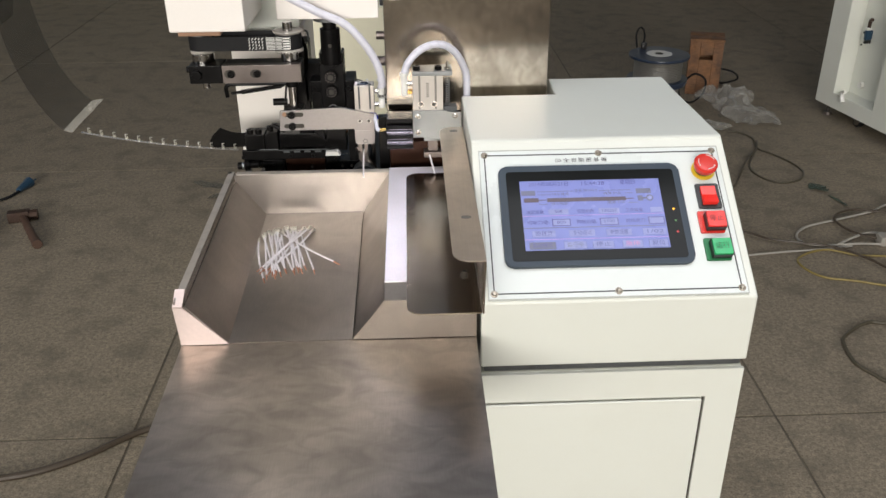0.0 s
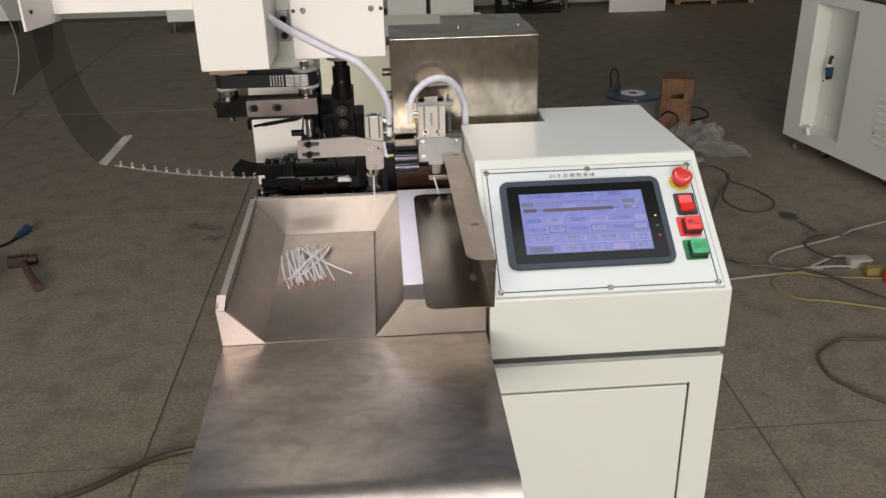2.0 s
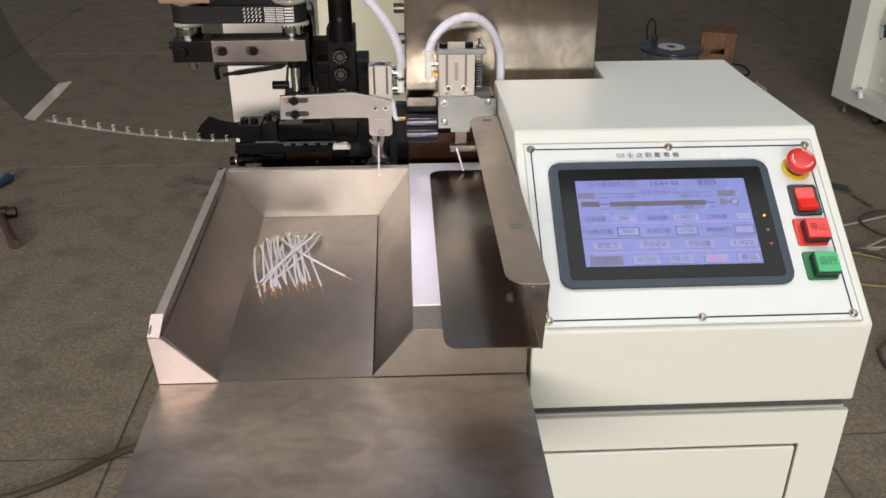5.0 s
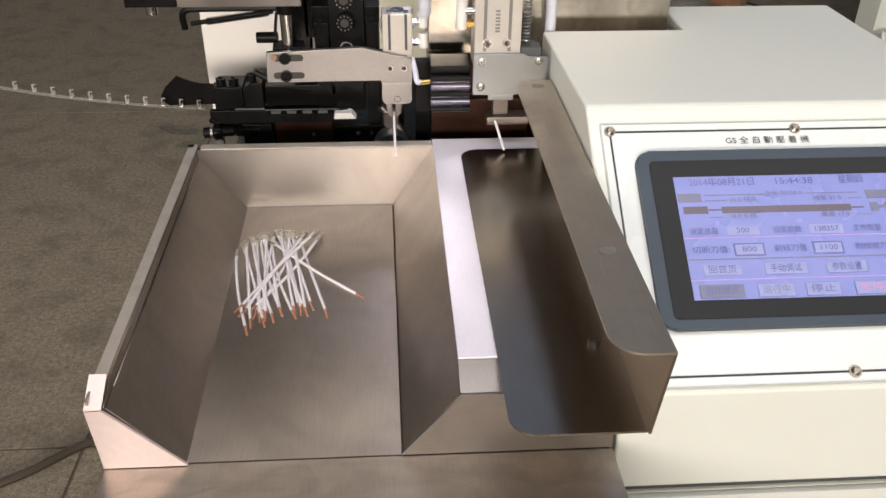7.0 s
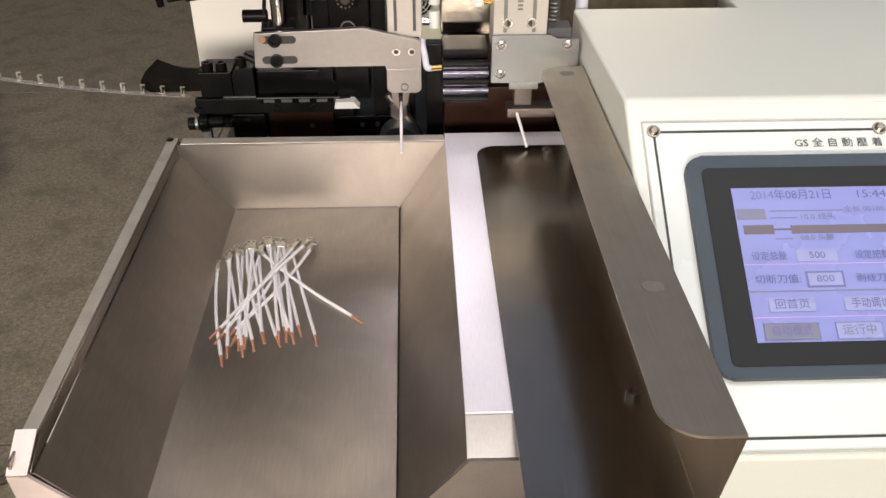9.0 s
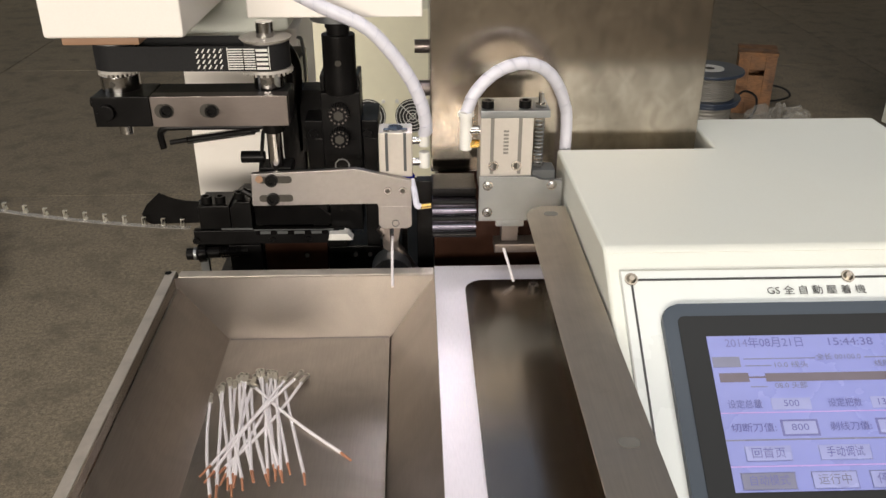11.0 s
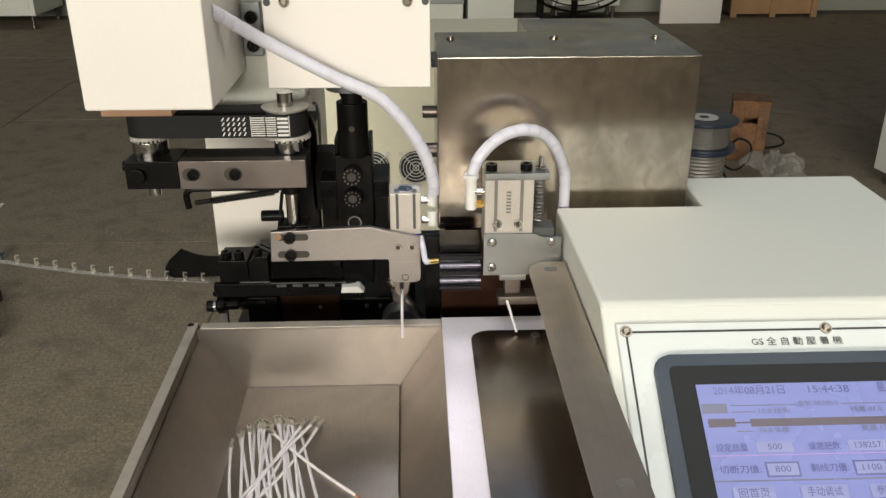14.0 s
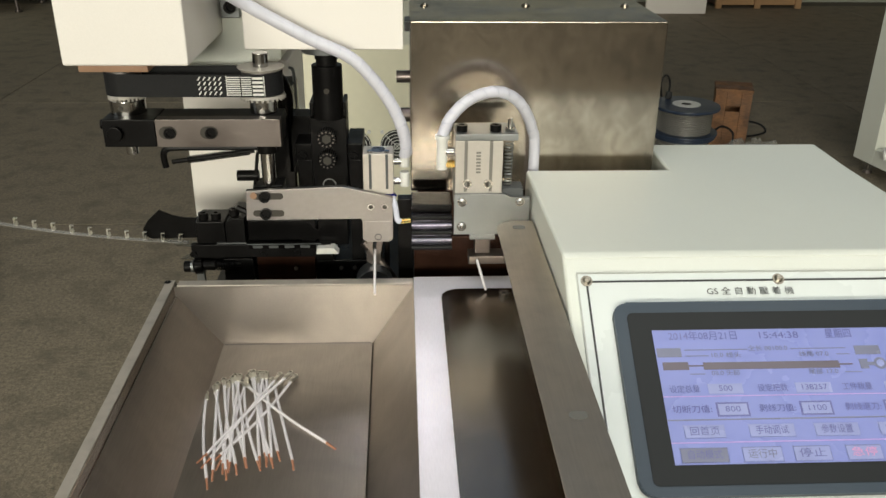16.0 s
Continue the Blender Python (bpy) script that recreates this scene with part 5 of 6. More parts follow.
def wrapped(points, r, name, label):
    """An air tube wound with a milky spiral band."""
    t_ = thing(name, points[0], label, "air tube")
    path = spline(points, 14)
    n = len(path)
    part("tube", sweep(path, r * 0.86, 14), TUBE, t_)
    # the band: a ribbon wound round the tube, its turns a little apart
    bm, a, run, rows_ = bmesh.new(), None, 0.0, []
    fine_path = spline(path, 5)
    for i, p in enumerate(fine_path[:-1]):
        step = fine_path[i + 1] - p
        d = step.normalized()
        a = d.orthogonal().normalized() if a is None else (a - d * a.dot(d)).normalized()
        run += step.length
        rows_.append((p.copy(), d, a.copy(), d.cross(a), run))
    pitch, edge = 0.0105, None
    count = int(run / pitch * 20)
    for k in range(count):
        at = run * k / count
        p, d, u, v, _ = min(rows_, key=lambda q: abs(q[4] - at))
        ang = 2 * math.pi * k / 20
        side_ = (math.cos(ang) * u + math.sin(ang) * v) * r
        new_edge = [bm.verts.new(p + side_ * f + d * (at - _ + w)) for f, w in ((1.0, -0.0050), (1.025, 0.0050))]
        if edge:
            bm.faces.new((edge[0], edge[1], new_edge[1], new_edge[0]))
        edge = new_edge
    bmesh.ops.recalc_face_normals(bm, faces=bm.faces)
    bmesh.ops.solidify(bm, geom=bm.faces[:], thickness=0.0004)
    part("spiral_band", bm, WRAP, t_, "milky spiral band")
    return t_


wrapped([(-0.1975, 1.130, 1.2640), (-0.1650, 1.162, 1.2350), (-0.1150, 1.168, 1.2060), (-0.0800, 1.168, 1.1895), (-0.0605, 1.168, 1.1710), (-0.0440, 1.169, 1.1470), (-0.0345, 1.171, 1.1240), (-0.0315, 1.175, 1.1060), (-0.0325, 1.178, 1.0980)], 0.0053, "air_tube", "milky air tube with spiral wrap from the press head")
wrapped([(0.0005, 1.150, 1.1250), (0.0060, 1.151, 1.1385), (0.0170, 1.154, 1.1505), (0.0300, 1.157, 1.1580), (0.0460, 1.161, 1.1605), (0.0610, 1.168, 1.1550), (0.0735, 1.177, 1.1420), (0.0840, 1.190, 1.1200), (0.0890, 1.198, 1.0930), (0.0890, 1.2030, 1.0000)], 0.0050, "air_tube", "milky air tube with spiral wrap arching over the clamp")
small = thing("blow_hose", (-0.035, 1.16, 1.05), "thin blue-white hose to the brass nozzle", "hose")
part("hose", sweep(spline([(-0.0440, 1.165, 1.0620), (-0.0415, 1.156, 1.0540), (-0.0400, 1.150, 1.0460), (-0.0370, 1.150, 1.0440)], 6), 0.0026, 8), TUBE, small)

# ---------------------------------------------------------------- machines and goods in the hall
def yawed(x, y, degrees):
    return Matrix.Translation((x, y, 0)) @ Matrix.Rotation(radians(degrees), 4, "Z")


def put_box(m, *dims, bevel=0.004):
    return box(*dims, bevel, m=m)


def fan_grille(parent, m, r):
    """A round guard of wire rings over a dark fan; m: x right, y in depth."""
    disc = cyl((0, -0.002, 0), (0, 0.0, 0), r, seg=32)
    bmesh.ops.transform(disc, matrix=m, verts=disc.verts)
    f = part("cooling_fan", disc, BLACK_PLASTIC, parent, "black cooling fan behind a wire guard")
    bm = bmesh.new()
    for k in range(1, 6):
        rr = r * k / 5.2
        ring((0, -0.005, 0), (0, -0.0035, 0), rr, rr - 0.0014, 28, bm)
    for a in (45, 135, 225, 315):
        c, s = math.cos(radians(a)), math.sin(radians(a))
        sweep([(0, -0.004, 0), (r * 1.22 * c, -0.004, r * 1.22 * s)], 0.0009, 5, bm)
        cyl((r * 1.25 * c, -0.005, r * 1.25 * s), (r * 1.25 * c, -0.001, r * 1.25 * s), 0.004, seg=8, bm=bm)
    bmesh.ops.transform(bm, matrix=m, verts=bm.verts)
    part("fan_guard", bm, LABEL_WHITE, f, "pale wire guard rings")


rear = thing("rear_machine", (0.02, 2.6, 0.0), "cream machine cabinet with two cooling fans", "machine")
part("body", box(-0.285, 0.300, 2.25, 2.85, 0.09, 0.985, 0.006), REAR_CREAM, rear)
part("side_panel", box(-0.292, -0.2855, 2.27, 2.83, 0.12, 0.95, 0.002), REAR_CREAM, rear)
for x in (-0.142, -0.048):
    fan_grille(rear, Matrix.Translation((x, 2.249, 0.762)), 0.037)
for x in (-0.25, 0.26):
    for y in (2.3, 2.8):
        part("foot", cyl((x, y, 0), (x, y, 0.092), 0.016, seg=14), GREYSTEEL, rear)

# machine on castors to the side: x along its face, y into it
M2 = yawed(2.110, 4.235, -79.5)


def m2(*dims, bevel=0.004):
    return box(*dims, bevel, m=M2)


side = thing("side_machine", tuple(M2 @ Vector((0.5, 0.3, 0))), "cream machine cabinet on castors with a valve niche", "machine")
part("body", m2(0.0, 1.15, 0.0905, 0.62, 0.062, 0.826), CREAM, side)
for d in ((0.0, 0.130, 0.0, 0.090, 0.062, 0.826), (0.430, 1.15, 0.0, 0.090, 0.062, 0.826), (0.1303, 0.4297, 0.0, 0.090, 0.062, 0.137), (0.1303, 0.4297, 0.0, 0.090, 0.772, 0.826)):
    part("face_panel", m2(*d, bevel=0.0015), CREAM, side)
part("top_plate", m2(-0.004, 1.154, -0.004, 0.624, 0.8263, 0.840, bevel=0.002), GREYSTEEL, side, "dark grey machine top")
valve = part("air_valve", m2(0.190, 0.210, 0.055, 0.0900, 0.415, 0.462, bevel=0.005), BLUE, side, "blue air valve with brass elbow")
part("valve_cap", m2(0.192, 0.208, 0.052, 0.080, 0.462, 0.476, bevel=0.003), FITTING, valve)
elbow = sweep([M2 @ Vector(p) for p in spline([(0.200, 0.068, 0.474), (0.200, 0.068, 0.500), (0.206, 0.066, 0.512), (0.222, 0.060, 0.516)], 4)], 0.0085, 10)
part("brass_elbow", elbow, RUST, valve, "dull brass elbow")
part("valve_foot", m2(0.193, 0.207, 0.058, 0.0900, 0.398, 0.4148, bevel=0.002), BLACK_PLASTIC, valve)
for u, z in ((0.146, 0.437), (0.144, 0.377)):
    a, c = M2 @ Vector((u, 0.0885, z)), M2 @ Vector((u, 0.0904, z))
    part("screw_hole", cyl(a, c, 0.005, seg=12), BLACK, side, "dark screw hole")
for u, z in ((0.661, 0.253), (0.722, 0.251)):
    a, c = M2 @ Vector((u, -0.0016, z)), M2 @ Vector((u, -0.0002, z))
    part("screw_hole", cyl(a, c, 0.005, seg=12), BLACK, side, "dark screw hole")
tap = sweep([M2 @ Vector(p) for p in spline([(0.175, 0.02, 0.150), (0.195, 0.00, 0.146), (0.215, -0.012, 0.140), (0.228, -0.014, 0.118)], 4)], 0.011, 8)
sweep([M2 @ Vector(p) for p in ((0.190, 0.004, 0.150), (0.222, -0.004, 0.168))], 0.007, 8, tap)
part("drain_tap", tap, FITTING, side, "white plastic drain tap")
part("outlet", cyl(M2 @ Vector((0.215, 0.070, 0.195)), M2 @ Vector((0.215, 0.0904, 0.195)), 0.016, seg=16, bevel=0.002), FITTING, side, "white plastic outlet")
for k in range(8):
    part("louvre", m2(0.660, 0.900, -0.009, -0.0002, 0.205 + 0.034 * k, 0.219 + 0.034 * k, bevel=0.004), CREAM, side)
for x, y in ((0.273, 0.07), (0.700, 0.09), (1.05, 0.09), (0.273, 0.53), (1.05, 0.53)):
    p = M2 @ Vector((x, y, 0))
    castor = part("castor", cyl(p + Vector((0, 0, 0.050)), p + Vector((0, 0, 0.063)), 0.024, seg=14), CHROME, side, "bright swivel castor")
    bm = bmesh.new()
    w = M2.to_3x3() @ Vector((0, 1, 0))
    cyl(p + Vector((0, 0, 0.027)) - w * 0.012, p + Vector((0, 0, 0.027)) + w * 0.012, 0.027, seg=20, bm=bm)
    part("wheel", bm, RUBBER, castor)
    for s in (-1, 1):
        fork = cyl(p + Vector((0, 0, 0.030)) + w * (0.0145 * s), p + Vector((0, 0, 0.030)) + w * (0.0165 * s), 0.021, seg=16)
        part("fork", fork, CHROME, castor)
for x in (0.060, 0.98):
    p = M2 @ Vector((x, 0.045, 0))
    foot = part("levelling_foot", cyl(p + Vector((0, 0, 0.01)), p + Vector((0, 0, 0.0635)), 0.008, seg=12), CHROME, side)
    part("foot_pad", cyl(p, p + Vector((0, 0, 0.012)), 0.024, 0.018, 16), GREYSTEEL, foot)


def cabinet_far(name, x0, x1, y0, y1, z0, z1, label, doors=1):
    c = thing(name, ((x0 + x1) / 2, (y0 + y1) / 2, 0), label, "machine", "machines along the far side")
    part("body", box(x0, x1, y0, y1, z0, z1, 0.006), CREAM, c)
    w = (x1 - x0 - 0.08) / doors
    for k in range(doors):
        part("door", box(x0 + 0.04 + w * k + 0.006, x0 + 0.04 + w * (k + 1) - 0.006, y0 - 0.006, y0 - 0.0003, z0 + 0.06, z1 - 0.08, 0.002), CREAM, c)
    for x in (x0 + 0.05, x1 - 0.05):
        for y in (y0 + 0.05, y1 - 0.05):
            f = part("foot", cyl((x, y, 0.012), (x, y, z0 + 0.002), 0.018, seg=12), GREYSTEEL, c)
            part("foot_pad", cyl((x, y, 0), (x, y, 0.014), 0.035, seg=14), GREYSTEEL, f)
    return c


cabinet_far("far_machine", -5.2, -3.52, 8.62, 9.30, 0.12, 1.25, "cream machine cabinet on levelling feet by the wall", 2)
cabinet_far("far_machine", -2.08, -1.20, 8.36, 9.05, 0.10, 1.20, "cream machine cabinet on castors by the wall", 1)
cabinet_far("far_machine", 0.44, 0.86, 8.42, 9.05, 0.03, 1.15, "narrow cream cabinet standing on the floor", 1)
cabinet_far("far_machine", 1.30, 1.96, 9.0, 9.35, 0.12, 1.00, "cream cabinet on feet behind the fan", 1)
m3 = thing("far_workbench", (0.22, 8.8, 0), "cream machine base with grey sheet top", "machine")
part("base", box(0.02, 0.40, 8.50, 9.2, 0.0, 0.22, 0.006), CREAM, m3)
part("plinth", box(0.00, 0.41, 8.48, 9.2, 0.222, 0.30, 0.004), ZINC, m3)
part("upper", box(0.03, 0.39, 8.55, 9.2, 0.302, 1.10, 0.006), CREAM, m3)
part("socket", box(0.20, 0.30, 8.535, 8.5498, 0.36, 0.44, 0.004), BLACK_PLASTIC, m3, "black socket plate")

white = thing("white_door_panel", (2.56, 8.7, 0), "white sheet panel standing upright on the floor", "panel")
part("sheet", box(2.275, 2.855, 8.665, 8.70, 0.0, 1.15, 0.003), WHITE_PAINT, white)
part("lock", cyl((2.80, 8.655, 0.52), (2.80, 8.6655, 0.52), 0.014, seg=14), GASKET, white)
part("stand", box(2.35, 2.40, 8.7005, 8.95, 0.0, 0.04, 0.003), GREYSTEEL, white)

crate = thing("wooden_crate", (3.48, 9.1, 0), "pale wooden crate of nailed boards by the wall", "crate")
for k in range(5):
    part("board", box(3.06, 3.92, 9.005, 9.022, 0.03 + 0.20 * k, 0.215 + 0.20 * k, 0.003), CRATE, crate)
for x in (3.06, 3.45, 3.86):
    part("batten", box(x, x + 0.06, 8.978, 9.004, 0.0, 1.05, 0.003), CRATE, crate)
part("crate_back", box(3.06, 3.92, 9.0225, 9.36, 0.03, 1.03), DARK_WOOD, crate)

# big drum fan
fan = thing("floor_fan", (1.45, 8.75, 0), "large floor fan with black wire guard", "fan")
FC = Vector((1.50, 8.72, 0.80))
for k in range(1, 13):
    r = 0.70 * k / 12
    loop = [(FC.x + r * math.cos(a), FC.y + 0.05 * (k / 12) ** 2, FC.z + r * math.sin(a)) for a in (2 * math.pi * i / 48 for i in range(49))]
    part("guard_ring", sweep(loop, 0.006 if k < 12 else 0.012, 5), BLACK, fan)
for i in range(20):
    a = 2 * math.pi * i / 20
    part("guard_spoke", sweep([(FC.x + 0.08 * math.cos(a), FC.y, FC.z + 0.08 * math.sin(a)), (FC.x + 0.70 * math.cos(a), FC.y + 0.05, FC.z + 0.70 * math.sin(a))], 0.005, 5), BLACK, fan)
part("motor", cyl(FC + Vector((0, 0.02, 0)), FC + Vector((0, 0.26, 0)), 0.13, seg=24, bevel=0.01), BLACK_PLASTIC, fan)
for i in range(3):
    a = 2 * math.pi * i / 3 + 0.4
    d = Vector((math.cos(a), 0, math.sin(a)))
    n = Vector((-math.sin(a), 0, math.cos(a)))
    part("blade", sheet([[FC + d * 0.10 - n * 0.06 + Vector((0, 0.08, 0)), FC + d * 0.10 + n * 0.06 + Vector((0, 0.14, 0))], [FC + d * 0.60 - n * 0.16 + Vector((0, 0.06, 0)), FC + d * 0.60 + n * 0.16 + Vector((0, 0.16, 0))]], 0.003), ZINC, fan)
part("stand_post", cyl((1.50, 8.93, 0.0), (1.50, 8.93, 0.80), 0.03, seg=14), BLACK, fan)
part("stand_base", box(1.20, 1.80, 8.75, 9.0, 0.0, 0.03, 0.006), BLACK, fan)
part("side_bar", box(1.12, 1.19, 8.80, 8.84, 0.0, 1.4, 0.006), BLACK, fan, "black upright bar")

# spools, wooden box and bag
sp = thing("wire_spool", (1.216, 4.071, 0.0), "navy plastic spool of clear stripping wire, standing on end", "spool", "stacked wire spools")


def spool(parent, x, y, z0, h, r, hub_paper):
    for z in (z0, z0 + h - 0.014):
        part("flange", cyl((x, y, z), (x, y, z + 0.014), r, seg=48, bevel=0.004), SPOOL_BLUE, parent)
    part("winding", sweep([(x, y, z0 + 0.0145 + (h - 0.029) * k / 72) for k in range(73)], lambda s: r * (0.79 + 0.012 * math.sin(s * 72 * math.pi / 3)), 40), SPOOL_WIRE, parent, "wound pale wire")
    if hub_paper:
        part("paper_disc", ring((x, y, z0 + h + 0.0002), (x, y, z0 + h + 0.0012), r * 0.42, r * 0.15, 36), LABEL_WHITE, parent, "white paper disc")
        part("hub_hole", cyl((x, y, z0 + h + 0.0001), (x, y, z0 + h + 0.0008), r * 0.149, seg=24), JOINT, parent)


spool(sp, 1.216, 4.078, 0.0, 0.230, 0.140, False)
sp2 = thing("wire_spool", (1.216, 4.071, 0.2305), "navy plastic spool with white paper disc, stacked on another", "spool", "stacked wire spools")
spool(sp2, 1.216, 4.078, 0.2305, 0.130, 0.146, True)

WB = yawed(1.528, 4.572, -17)
wb = thing("wooden_box", (1.64, 4.66, 0.0), "weathered wooden box with a hand slot", "box")
for d in ((0.0, 0.055, 0, 0.016, 0, 0.291), (0.125, 0.175, 0, 0.016, 0, 0.291), (0.0553, 0.1247, 0, 0.016, 0, 0.195), (0.0553, 0.1247, 0, 0.016, 0.222, 0.291)):
    part("front_board", put_box(WB, *d, bevel=0.002), WOOD, wb)
for d in ((0.0, 0.016, 0.0165, 0.170, 0, 0.291), (0.159, 0.175, 0.0165, 0.170, 0, 0.291), (0.0165, 0.1585, 0.154, 0.170, 0, 0.291), (-0.004, 0.179, -0.004, 0.174, 0.2915, 0.307)):
    part("board", put_box(WB, *d, bevel=0.002), WOOD, wb)


def cord(name, pts, r, material, label, category="cable", z=None):
    p = [(x, y, (r + 0.0005) if z is None else z) for x, y in pts]
    return solo(name, sweep(spline(p, 8), r, 8), material, label, category)


solo("power_cable", sweep(spline([(1.72, 4.74, 0.006), (1.80, 4.70, 0.02), (1.85, 4.66, 0.055), (1.82, 4.68, 0.090), (1.72, 4.72, 0.105)], 8), 0.0055, 8), RUBBER, "black cable looping behind the wooden box", "cable")
solo("power_cable", sweep(spline([(1.345, 4.15, 0.20), (1.42, 4.30, 0.150), (1.52, 4.42, 0.155), (1.585, 4.43, 0.12), (1.555, 4.36, 0.065), (1.47, 4.28, 0.045), (1.405, 4.26, 0.075), (1.395, 4.28, 0.12), (1.385, 4.22, 0.06), (1.40, 4.08, 0.02), (1.45, 3.98, 0.006)], 8), 0.0055, 8), RUBBER, "black cable coiled beside the spools", "cable")
lead = thing("cable_plug", (1.16, 4.17, 0.3605), "black cable loop with a plug on the spool", "cable")
part("lead", sweep(spline([(1.125, 4.16, 0.372), (1.118, 4.165, 0.43), (1.130, 4.17, 0.462), (1.148, 4.17, 0.462), (1.160, 4.17, 0.43), (1.160, 4.17, 0.392)], 8), 0.0045, 8), RUBBER, lead)
part("plug_body", box(1.148, 1.174, 4.158, 4.182, 0.3610, 0.394, 0.005), BLACK_PLASTIC, lead)


def crumpled(name, cx, cy, wide, deep, high, seed, label):
    """A thrown-down sheet of clear film, folded into ridges, thin at its torn edge."""
    bm = bmesh.new()
    count = 46
    grid = []
    for i in range(count + 1):
        row = []
        for j in range(count + 1):
            u, v = i / count * 2 - 1, j / count * 2 - 1
            q = Vector((u * 1.7 + seed, v * 1.7, seed * 0.7))
            k = 1 + 0.38 * noise.noise(q * 1.1)
            fold = 0.42 + noise.noise(q * 1.1) * 0.55 + abs(noise.noise(q * 2.3)) * 0.35 + abs(noise.noise(q * 4.6)) * 0.13
            hill = max(0.0, 1 - (u * u + v * v) * 0.62)
            row.append(bm.verts.new((cx + wide * u * k + 0.02 * noise.noise(q * 5), cy + deep * v * k + 0.02 * noise.noise(q * 5 + Vector((3, 1, 2))), 0.004 + high * hill * max(0.02, fold))))
        grid.append(row)
    for i in range(count):
        for j in range(count):
            u, v = (i + 0.5) / count * 2 - 1, (j + 0.5) / count * 2 - 1
            if u * u + v * v < 0.92 + 0.5 * noise.noise(Vector((u * 2.2 + seed, v * 2.2, 4.0))):
                bm.faces.new((grid[i][j], grid[i + 1][j], grid[i + 1][j + 1], grid[i][j + 1]))
    bmesh.ops.delete(bm, geom=[v for v in bm.verts if not v.link_faces], context="VERTS")
    return solo(name, bm, BAG, label, "plastic bag", smooth=True)


crumpled("plastic_bag", 1.675, 4.32, 0.140, 0.16, 0.155, 2.3, "crumpled clear plastic bag on the floor")
crumpled("plastic_bag", 1.720, 4.11, 0.150, 0.13, 0.075, 7.1, "flattened clear plastic bag lying by another")
crumpled("plastic_bag", 1.50, 3.99, 0.075, 0.06, 0.05, 4.4, "small crumpled piece of clear film")

# cables over the floor
cord("floor_cable", ((1.56, 3.94), (1.605, 3.92), (1.642, 3.834), (1.618, 3.704), (1.658, 3.626), (1.704, 3.514), (1.709, 3.399), (1.648, 3.316), (1.557, 3.30), (1.502, 3.379), (1.508, 3.503), (1.612, 3.700), (1.65, 3.80)), 0.0042, CABLE_OLIVE, "olive cable looped on the floor")
cord("floor_cable", ((1.615, 3.70), (1.512, 3.55), (1.43, 3.40), (1.36, 3.27), (1.25, 3.15)), 0.0042, CABLE_OLIVE, "olive cable running under the machine", z=0.010)
cord("floor_cable", ((1.05, 2.63), (1.203, 2.661), (1.35, 2.68), (1.468, 2.689), (1.60, 2.712)), 0.0042, CABLE_WHITE, "white cable lying across the floor")
cord("floor_cable", ((2.30, 3.20), (2.05, 3.10), (1.893, 3.041), (1.80, 2.981), (1.629, 2.915), (1.501, 2.867), (1.433, 2.804), (1.425, 2.741), (1.492, 2.709), (1.611, 2.715), (1.723, 2.705)), 0.0045, CABLE_WHITE, "white cable looped towards the plugs", z=0.011)
cord("floor_cable", ((1.55, 2.71), (1.633, 2.761), (1.691, 2.79), (1.749, 2.786)), 0.0045, CABLE_WHITE, "short white cable branching to the plugs", z=0.016)
cord("floor_cable", ((1.80, 2.60), (1.683, 2.627), (1.584, 2.643), (1.498, 2.688), (1.415, 2.664), (1.359, 2.615), (1.364, 2.543), (1.407, 2.486), (1.49, 2.461), (1.579, 2.423), (1.75, 2.34)), 0.0040, CABLE_YELLOW, "dull yellow cable curving on the floor")
cord("floor_cable", ((1.10, 2.86), (1.244, 2.815), (1.309, 2.76), (1.405, 2.726), (1.487, 2.698), (1.551, 2.649), (1.603, 2.58), (1.629, 2.522), (1.70, 2.42)), 0.0045, CABLE_BROWN, "brown cable lying on the floor", z=0.018)
cord("floor_cable", ((2.05, 2.90), (1.848, 2.952), (1.747, 2.985), (1.666, 2.962), (1.62, 2.912), (1.619, 2.844), (1.649, 2.779), (1.707, 2.733)), 0.0045, CABLE_BROWN, "brown cable joining the plugs", z=0.020)
cord("floor_cable", ((1.80, 2.17), (1.489, 2.192), (1.408, 2.201), (1.312, 2.138), (1.282, 2.089), (1.27, 1.993), (1.30, 1.93), (1.329, 1.884), (1.50, 1.70)), 0.0055, CABLE_OLIVE, "olive cable curving over the floor joint")
solo("plug", box(1.70, 1.79, 2.70, 2.75, 0.0005, 0.040, 0.008), CABLE_WHITE, "white power plug lying among cables", "plug")
solo("plug", box(1.73, 1.80, 2.63, 2.67, 0.0005, 0.036, 0.008), CABLE_YELLOW, "dull yellow power plug lying among cables", "plug")
solo("power_strip", box(1.77, 1.86, 2.50, 2.60, 0.0005, 0.045, 0.006), RED, "red socket block on the floor", "socket")
cord("hose", ((-1.60, 1.60), (-1.30, 1.615), (-1.11, 1.622), (-0.97, 1.632), (-0.844, 1.688), (-0.72, 1.783), (-0.596, 1.825), (-0.35, 1.85), (-0.10, 1.80)), 0.0085, CABLE_BROWN, "brown hose lying across the floor", "hose")

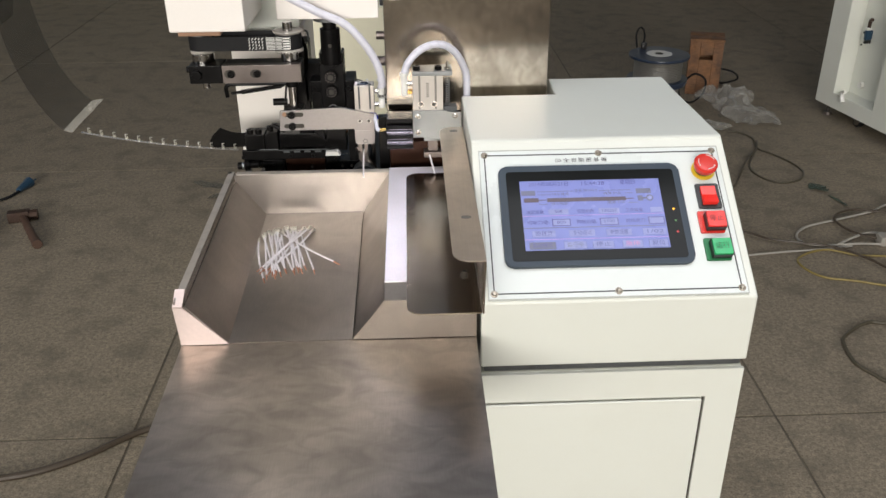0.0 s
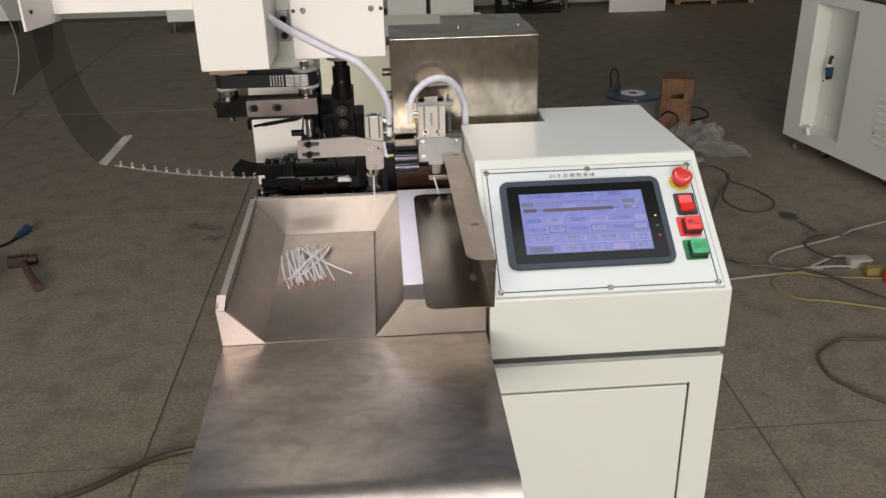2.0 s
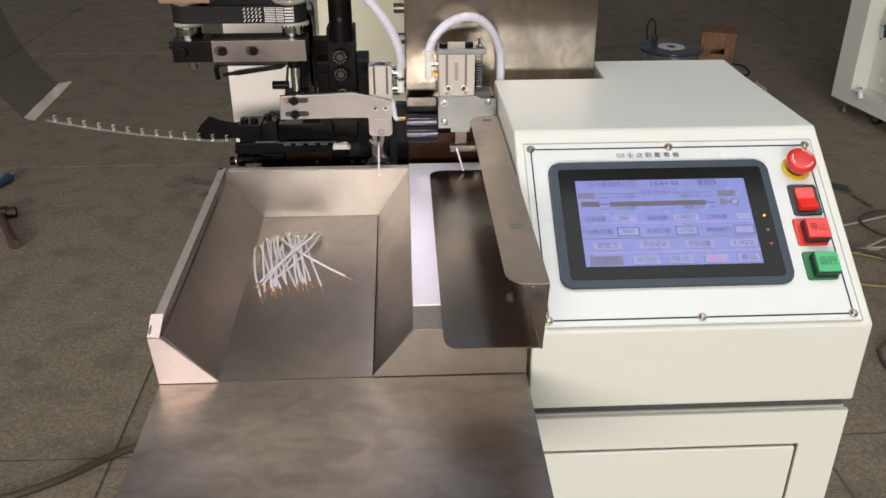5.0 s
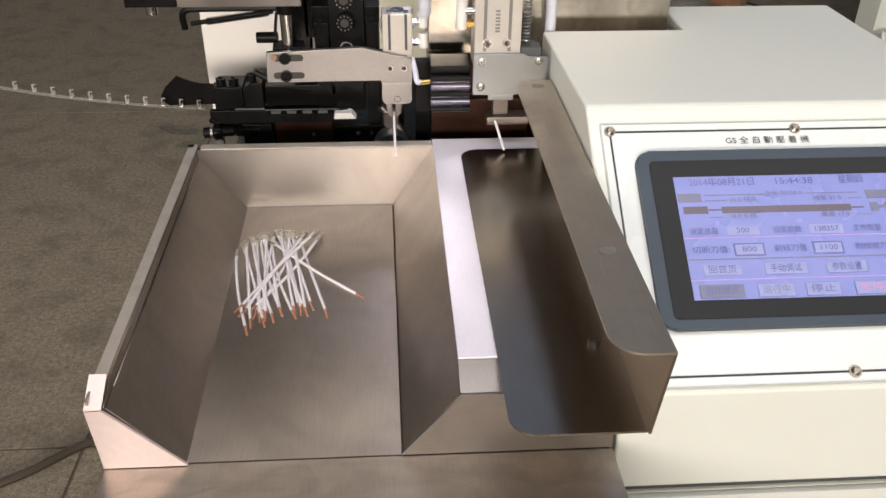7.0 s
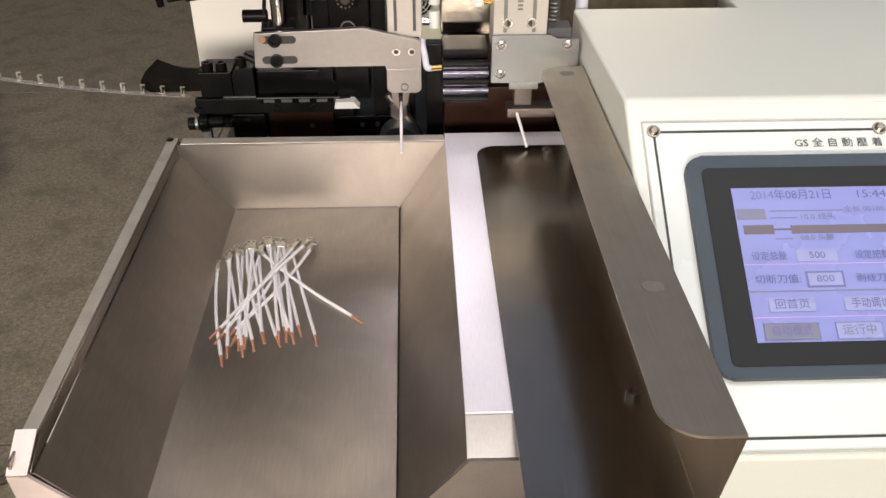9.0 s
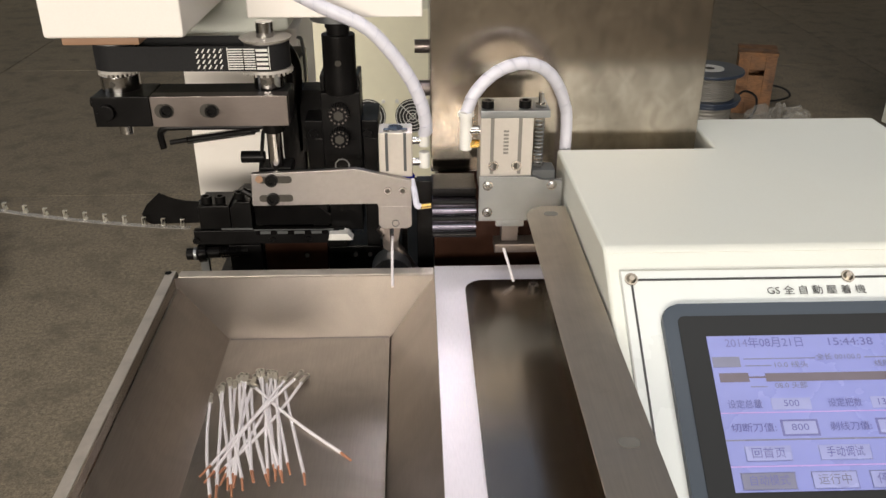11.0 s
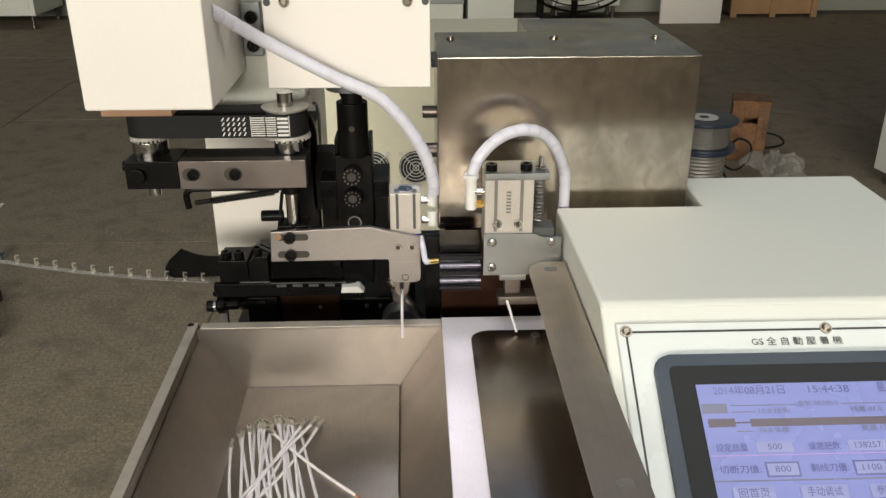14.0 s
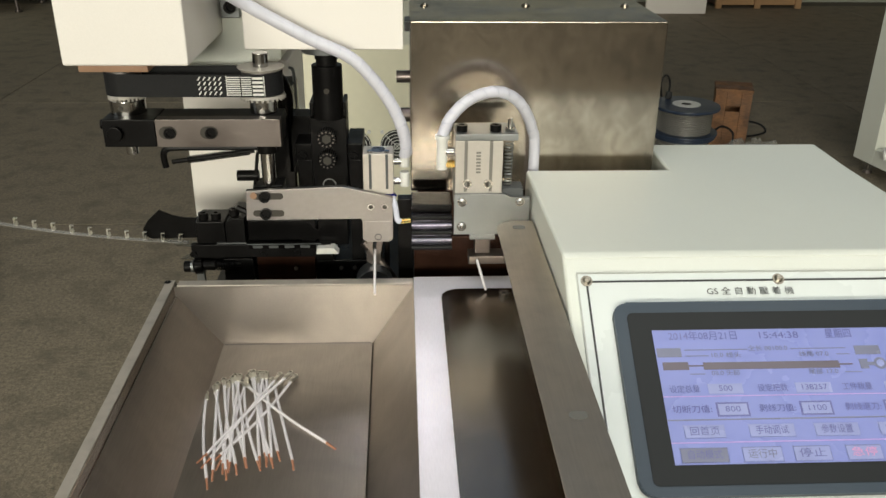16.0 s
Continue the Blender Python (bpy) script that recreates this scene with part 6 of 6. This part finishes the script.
# hammer, plug and disc
hm = thing("hammer", (-1.50, 3.03, 0.0), "rusty hammer with dark wooden handle on the floor", "hammer")
HM = Matrix.Translation((-1.538, 3.115, 0.022)) @ Matrix.Rotation(radians(14), 4, "Z")
bm = box(-0.052, 0.030, -0.020, 0.020, -0.0215, 0.0215, 0.005, m=HM)
cyl(HM @ Vector((0.028, 0, 0)), HM @ Vector((0.058, 0, 0)), 0.021, seg=8, bm=bm)
part("head", bm, RUST, hm)
part("handle", sweep([(-1.530, 3.105, 0.019), (-1.44, 2.955, 0.017), (-1.385, 2.865, 0.018)], lambda s: 0.013 + 0.005 * s, 10), DARK_WOOD, hm)
pl = thing("plug_lead", (-1.65, 3.45, 0.0), "dark lead with a blue plug on the floor", "cable")
part("lead", sweep(spline([(-2.05, 3.20, 0.007), (-1.85, 3.24, 0.007), (-1.70, 3.31, 0.007), (-1.655, 3.39, 0.012)], 8), 0.006, 8), RUBBER, pl)
part("plug_body", sweep([(-1.66, 3.385, 0.015), (-1.645, 3.47, 0.018)], lambda s: 0.011 + 0.012 * s, 10), BLUE, pl, "blue plug")
for s in (-1, 1):
    part("prong", sweep([(-1.645 + 0.008 * s, 3.47, 0.018), (-1.640 + 0.010 * s, 3.50, 0.018)], 0.0035, 6), BLUE, pl)
disc = thing("round_plate", (-1.72, 3.0, 0.0), "dark grey round plate with a black rim on the floor", "plate")
part("disc", cyl((-1.735, 2.99, 0.0005), (-1.735, 2.99, 0.030), 0.126, seg=48, bevel=0.003), GASKET, disc)
part("rim", ring((-1.735, 2.99, 0.0005), (-1.735, 2.99, 0.034), 0.138, 0.1262, 48), RUBBER, disc, "thick black rim")


def scrap(name, x, y, rx, ry, turn, material, label, category, seed):
    """A torn, slightly curled flake of film on the floor."""
    bm = bmesh.new()
    rnd = random.Random(seed)
    rim = []
    for k in range(14):
        a = 2 * math.pi * k / 14
        f = rnd.uniform(0.55, 1.0)
        p = Matrix.Rotation(radians(turn), 2) @ Vector((rx * f * math.cos(a), ry * f * math.sin(a)))
        rim.append(bm.verts.new((x + p.x, y + p.y, rnd.uniform(0.002, 0.012))))
    c = bm.verts.new((x, y, 0.004))
    for k in range(14):
        bm.faces.new((c, rim[k], rim[(k + 1) % 14]))
    bmesh.ops.solidify(bm, geom=bm.faces[:], thickness=0.001)
    return solo(name, bm, material, label, category)


scrap("film_scrap", -0.86, 3.42, 0.11, 0.035, -20, DIRTY_FILM, "dusty strip of plastic film on the floor", "scrap", 3)
scrap("film_scrap", -0.80, 3.30, 0.07, 0.028, 30, DIRTY_FILM, "small dusty piece of film on the floor", "scrap", 5)
scrap("green_scrap", 1.700, 3.235, 0.075, 0.045, -50, GREEN_RAG, "thin green scrap lying on the floor", "scrap", 8)
scrap("green_scrap", 1.728, 3.10, 0.075, 0.014, -75, GREEN_RAG, "narrow torn strip of green film on the floor", "scrap", 9)

# blue air joint behind the gripper
joint = thing("air_joint", (-0.053, 1.283, 0.9302), "small blue air joint on a thin post", "air joint")
part("post", cyl((-0.053, 1.287, 0.9302), (-0.053, 1.287, 1.014), 0.003, seg=12), GREYSTEEL, joint)
part("knob", cyl((-0.0600, 1.283, 1.0265), (-0.0530, 1.283, 1.0225), 0.0068, seg=20, bevel=0.001), VALVE_BLUE, joint)
part("elbow", cyl((-0.0530, 1.283, 1.0220), (-0.0455, 1.281, 1.0140), 0.0062, seg=20, bevel=0.001), VALVE_BLUE, joint)

# ---------------------------------------------------------------- finished wires in the tray
LAID = ((-0.205, 1.060, 12), (-0.199, 1.068, 20), (-0.197, 1.070, 9), (-0.192, 1.074, 16), (-0.189, 1.078, 8), (-0.186, 1.082, 19), (-0.184, 1.083, 13), (-0.180, 1.080, 6),
        (-0.176, 1.078, 25), (-0.174, 1.083, 2), (-0.171, 1.088, 14), (-0.168, 1.086, 24), (-0.165, 1.084, 12), (-0.163, 1.089, 17), (-0.160, 1.086, 7), (-0.157, 1.083, 10),
        (-0.153, 1.081, -12), (-0.150, 1.078, 16), (-0.146, 1.079, -20), (-0.137, 1.079, -27), (-0.133, 1.081, -24), (-0.174, 1.072, 44))
for k, (x, y, turn) in enumerate(LAID):
    lift = FLOOR_Z + 0.0022 + 0.0016 * (k % 4) + (0.003 if k > 17 else 0)
    a = radians(turn if turn > 30 else min(turn, 15))
    d = Vector((math.sin(a), -math.cos(a), 0))
    side = Vector((d.y, -d.x, 0))
    w = thing("crimped_wire", (x, y, FLOOR_Z + 0.001), "white crimped wire lying in the tray, bare copper end", "wire", "finished wires in the tray")
    bend = random.uniform(-0.004, 0.004)
    p0 = Vector((x, y - 0.004, lift))
    pts = [p0 + d * (0.120 * s) + side * bend * math.sin(math.pi * s) for s in (0.05, 0.3, 0.6, 0.93)]
    for q, s in zip(pts, (0.05, 0.3, 0.6, 0.93)):
        q.z = lift * (1 - s) + s * (FLOOR_Z + 0.0017 + 0.00088 * (TRAY_Y1 - q.y) * 10)
    part("insulation", sweep(spline(pts, 4), 0.00125, 8), WIRE, w)
    end = pts[-1]
    part("bare_end", sweep([end, end + d * 0.0120 + Vector((random.uniform(-0.001, 0.001), 0, 0))], lambda s: 0.0011 - 0.0003 * s, 6), COPPER, w, "bare copper strands")
    m = Matrix.Translation(p0) @ Matrix.Rotation(math.atan2(d.y, d.x), 4, "Z")
    bm = box(-0.0015, 0.0065, -0.0017, 0.0017, -0.0014, 0.0013, 0.0004, m=m)
    ring(m @ Vector((-0.0035, 0, -0.0012)), m @ Vector((-0.0035, 0, 0.0016)), 0.0024, 0.0014, 12, bm)
    part("terminal", bm, TIN, w, "crimped tin terminal")

# ---------------------------------------------------------------- the floor, slab by slab
floor = solo("floor", box(WEST_X - 0.25, EAST_X + 0.25, SOUTH_Y - 0.25, NORTH_Y + 0.25, -0.15, -0.0026), FLOOR_JOINT, "grey speckled workshop floor with cut joints", "floor", kind="structure")
PX, PY = 1.690, 1.845
me = None
for i in range(-5, 9):
    for j in range(-8, 5):
        x0, y0 = -0.738 + PX * i, 1.775 + PY * j
        cx, cy = x0 + PX / 2, y0 + PY / 2
        if not (WEST_X < cx < EAST_X and SOUTH_Y < cy < NORTH_Y):
            continue
        if me is None:
            bm = box(-PX / 2 + 0.0036, PX / 2 - 0.0036, -PY / 2 + 0.0036, PY / 2 - 0.0036, -0.0024, 0.0)
            me = bpy.data.meshes.new("slab")
            bm.to_mesh(me)
            bm.free()
            me.materials.append(SLAB)
        slab = new("slab", me)
        slab.parent = floor
        slab.location = (cx, cy, 0)
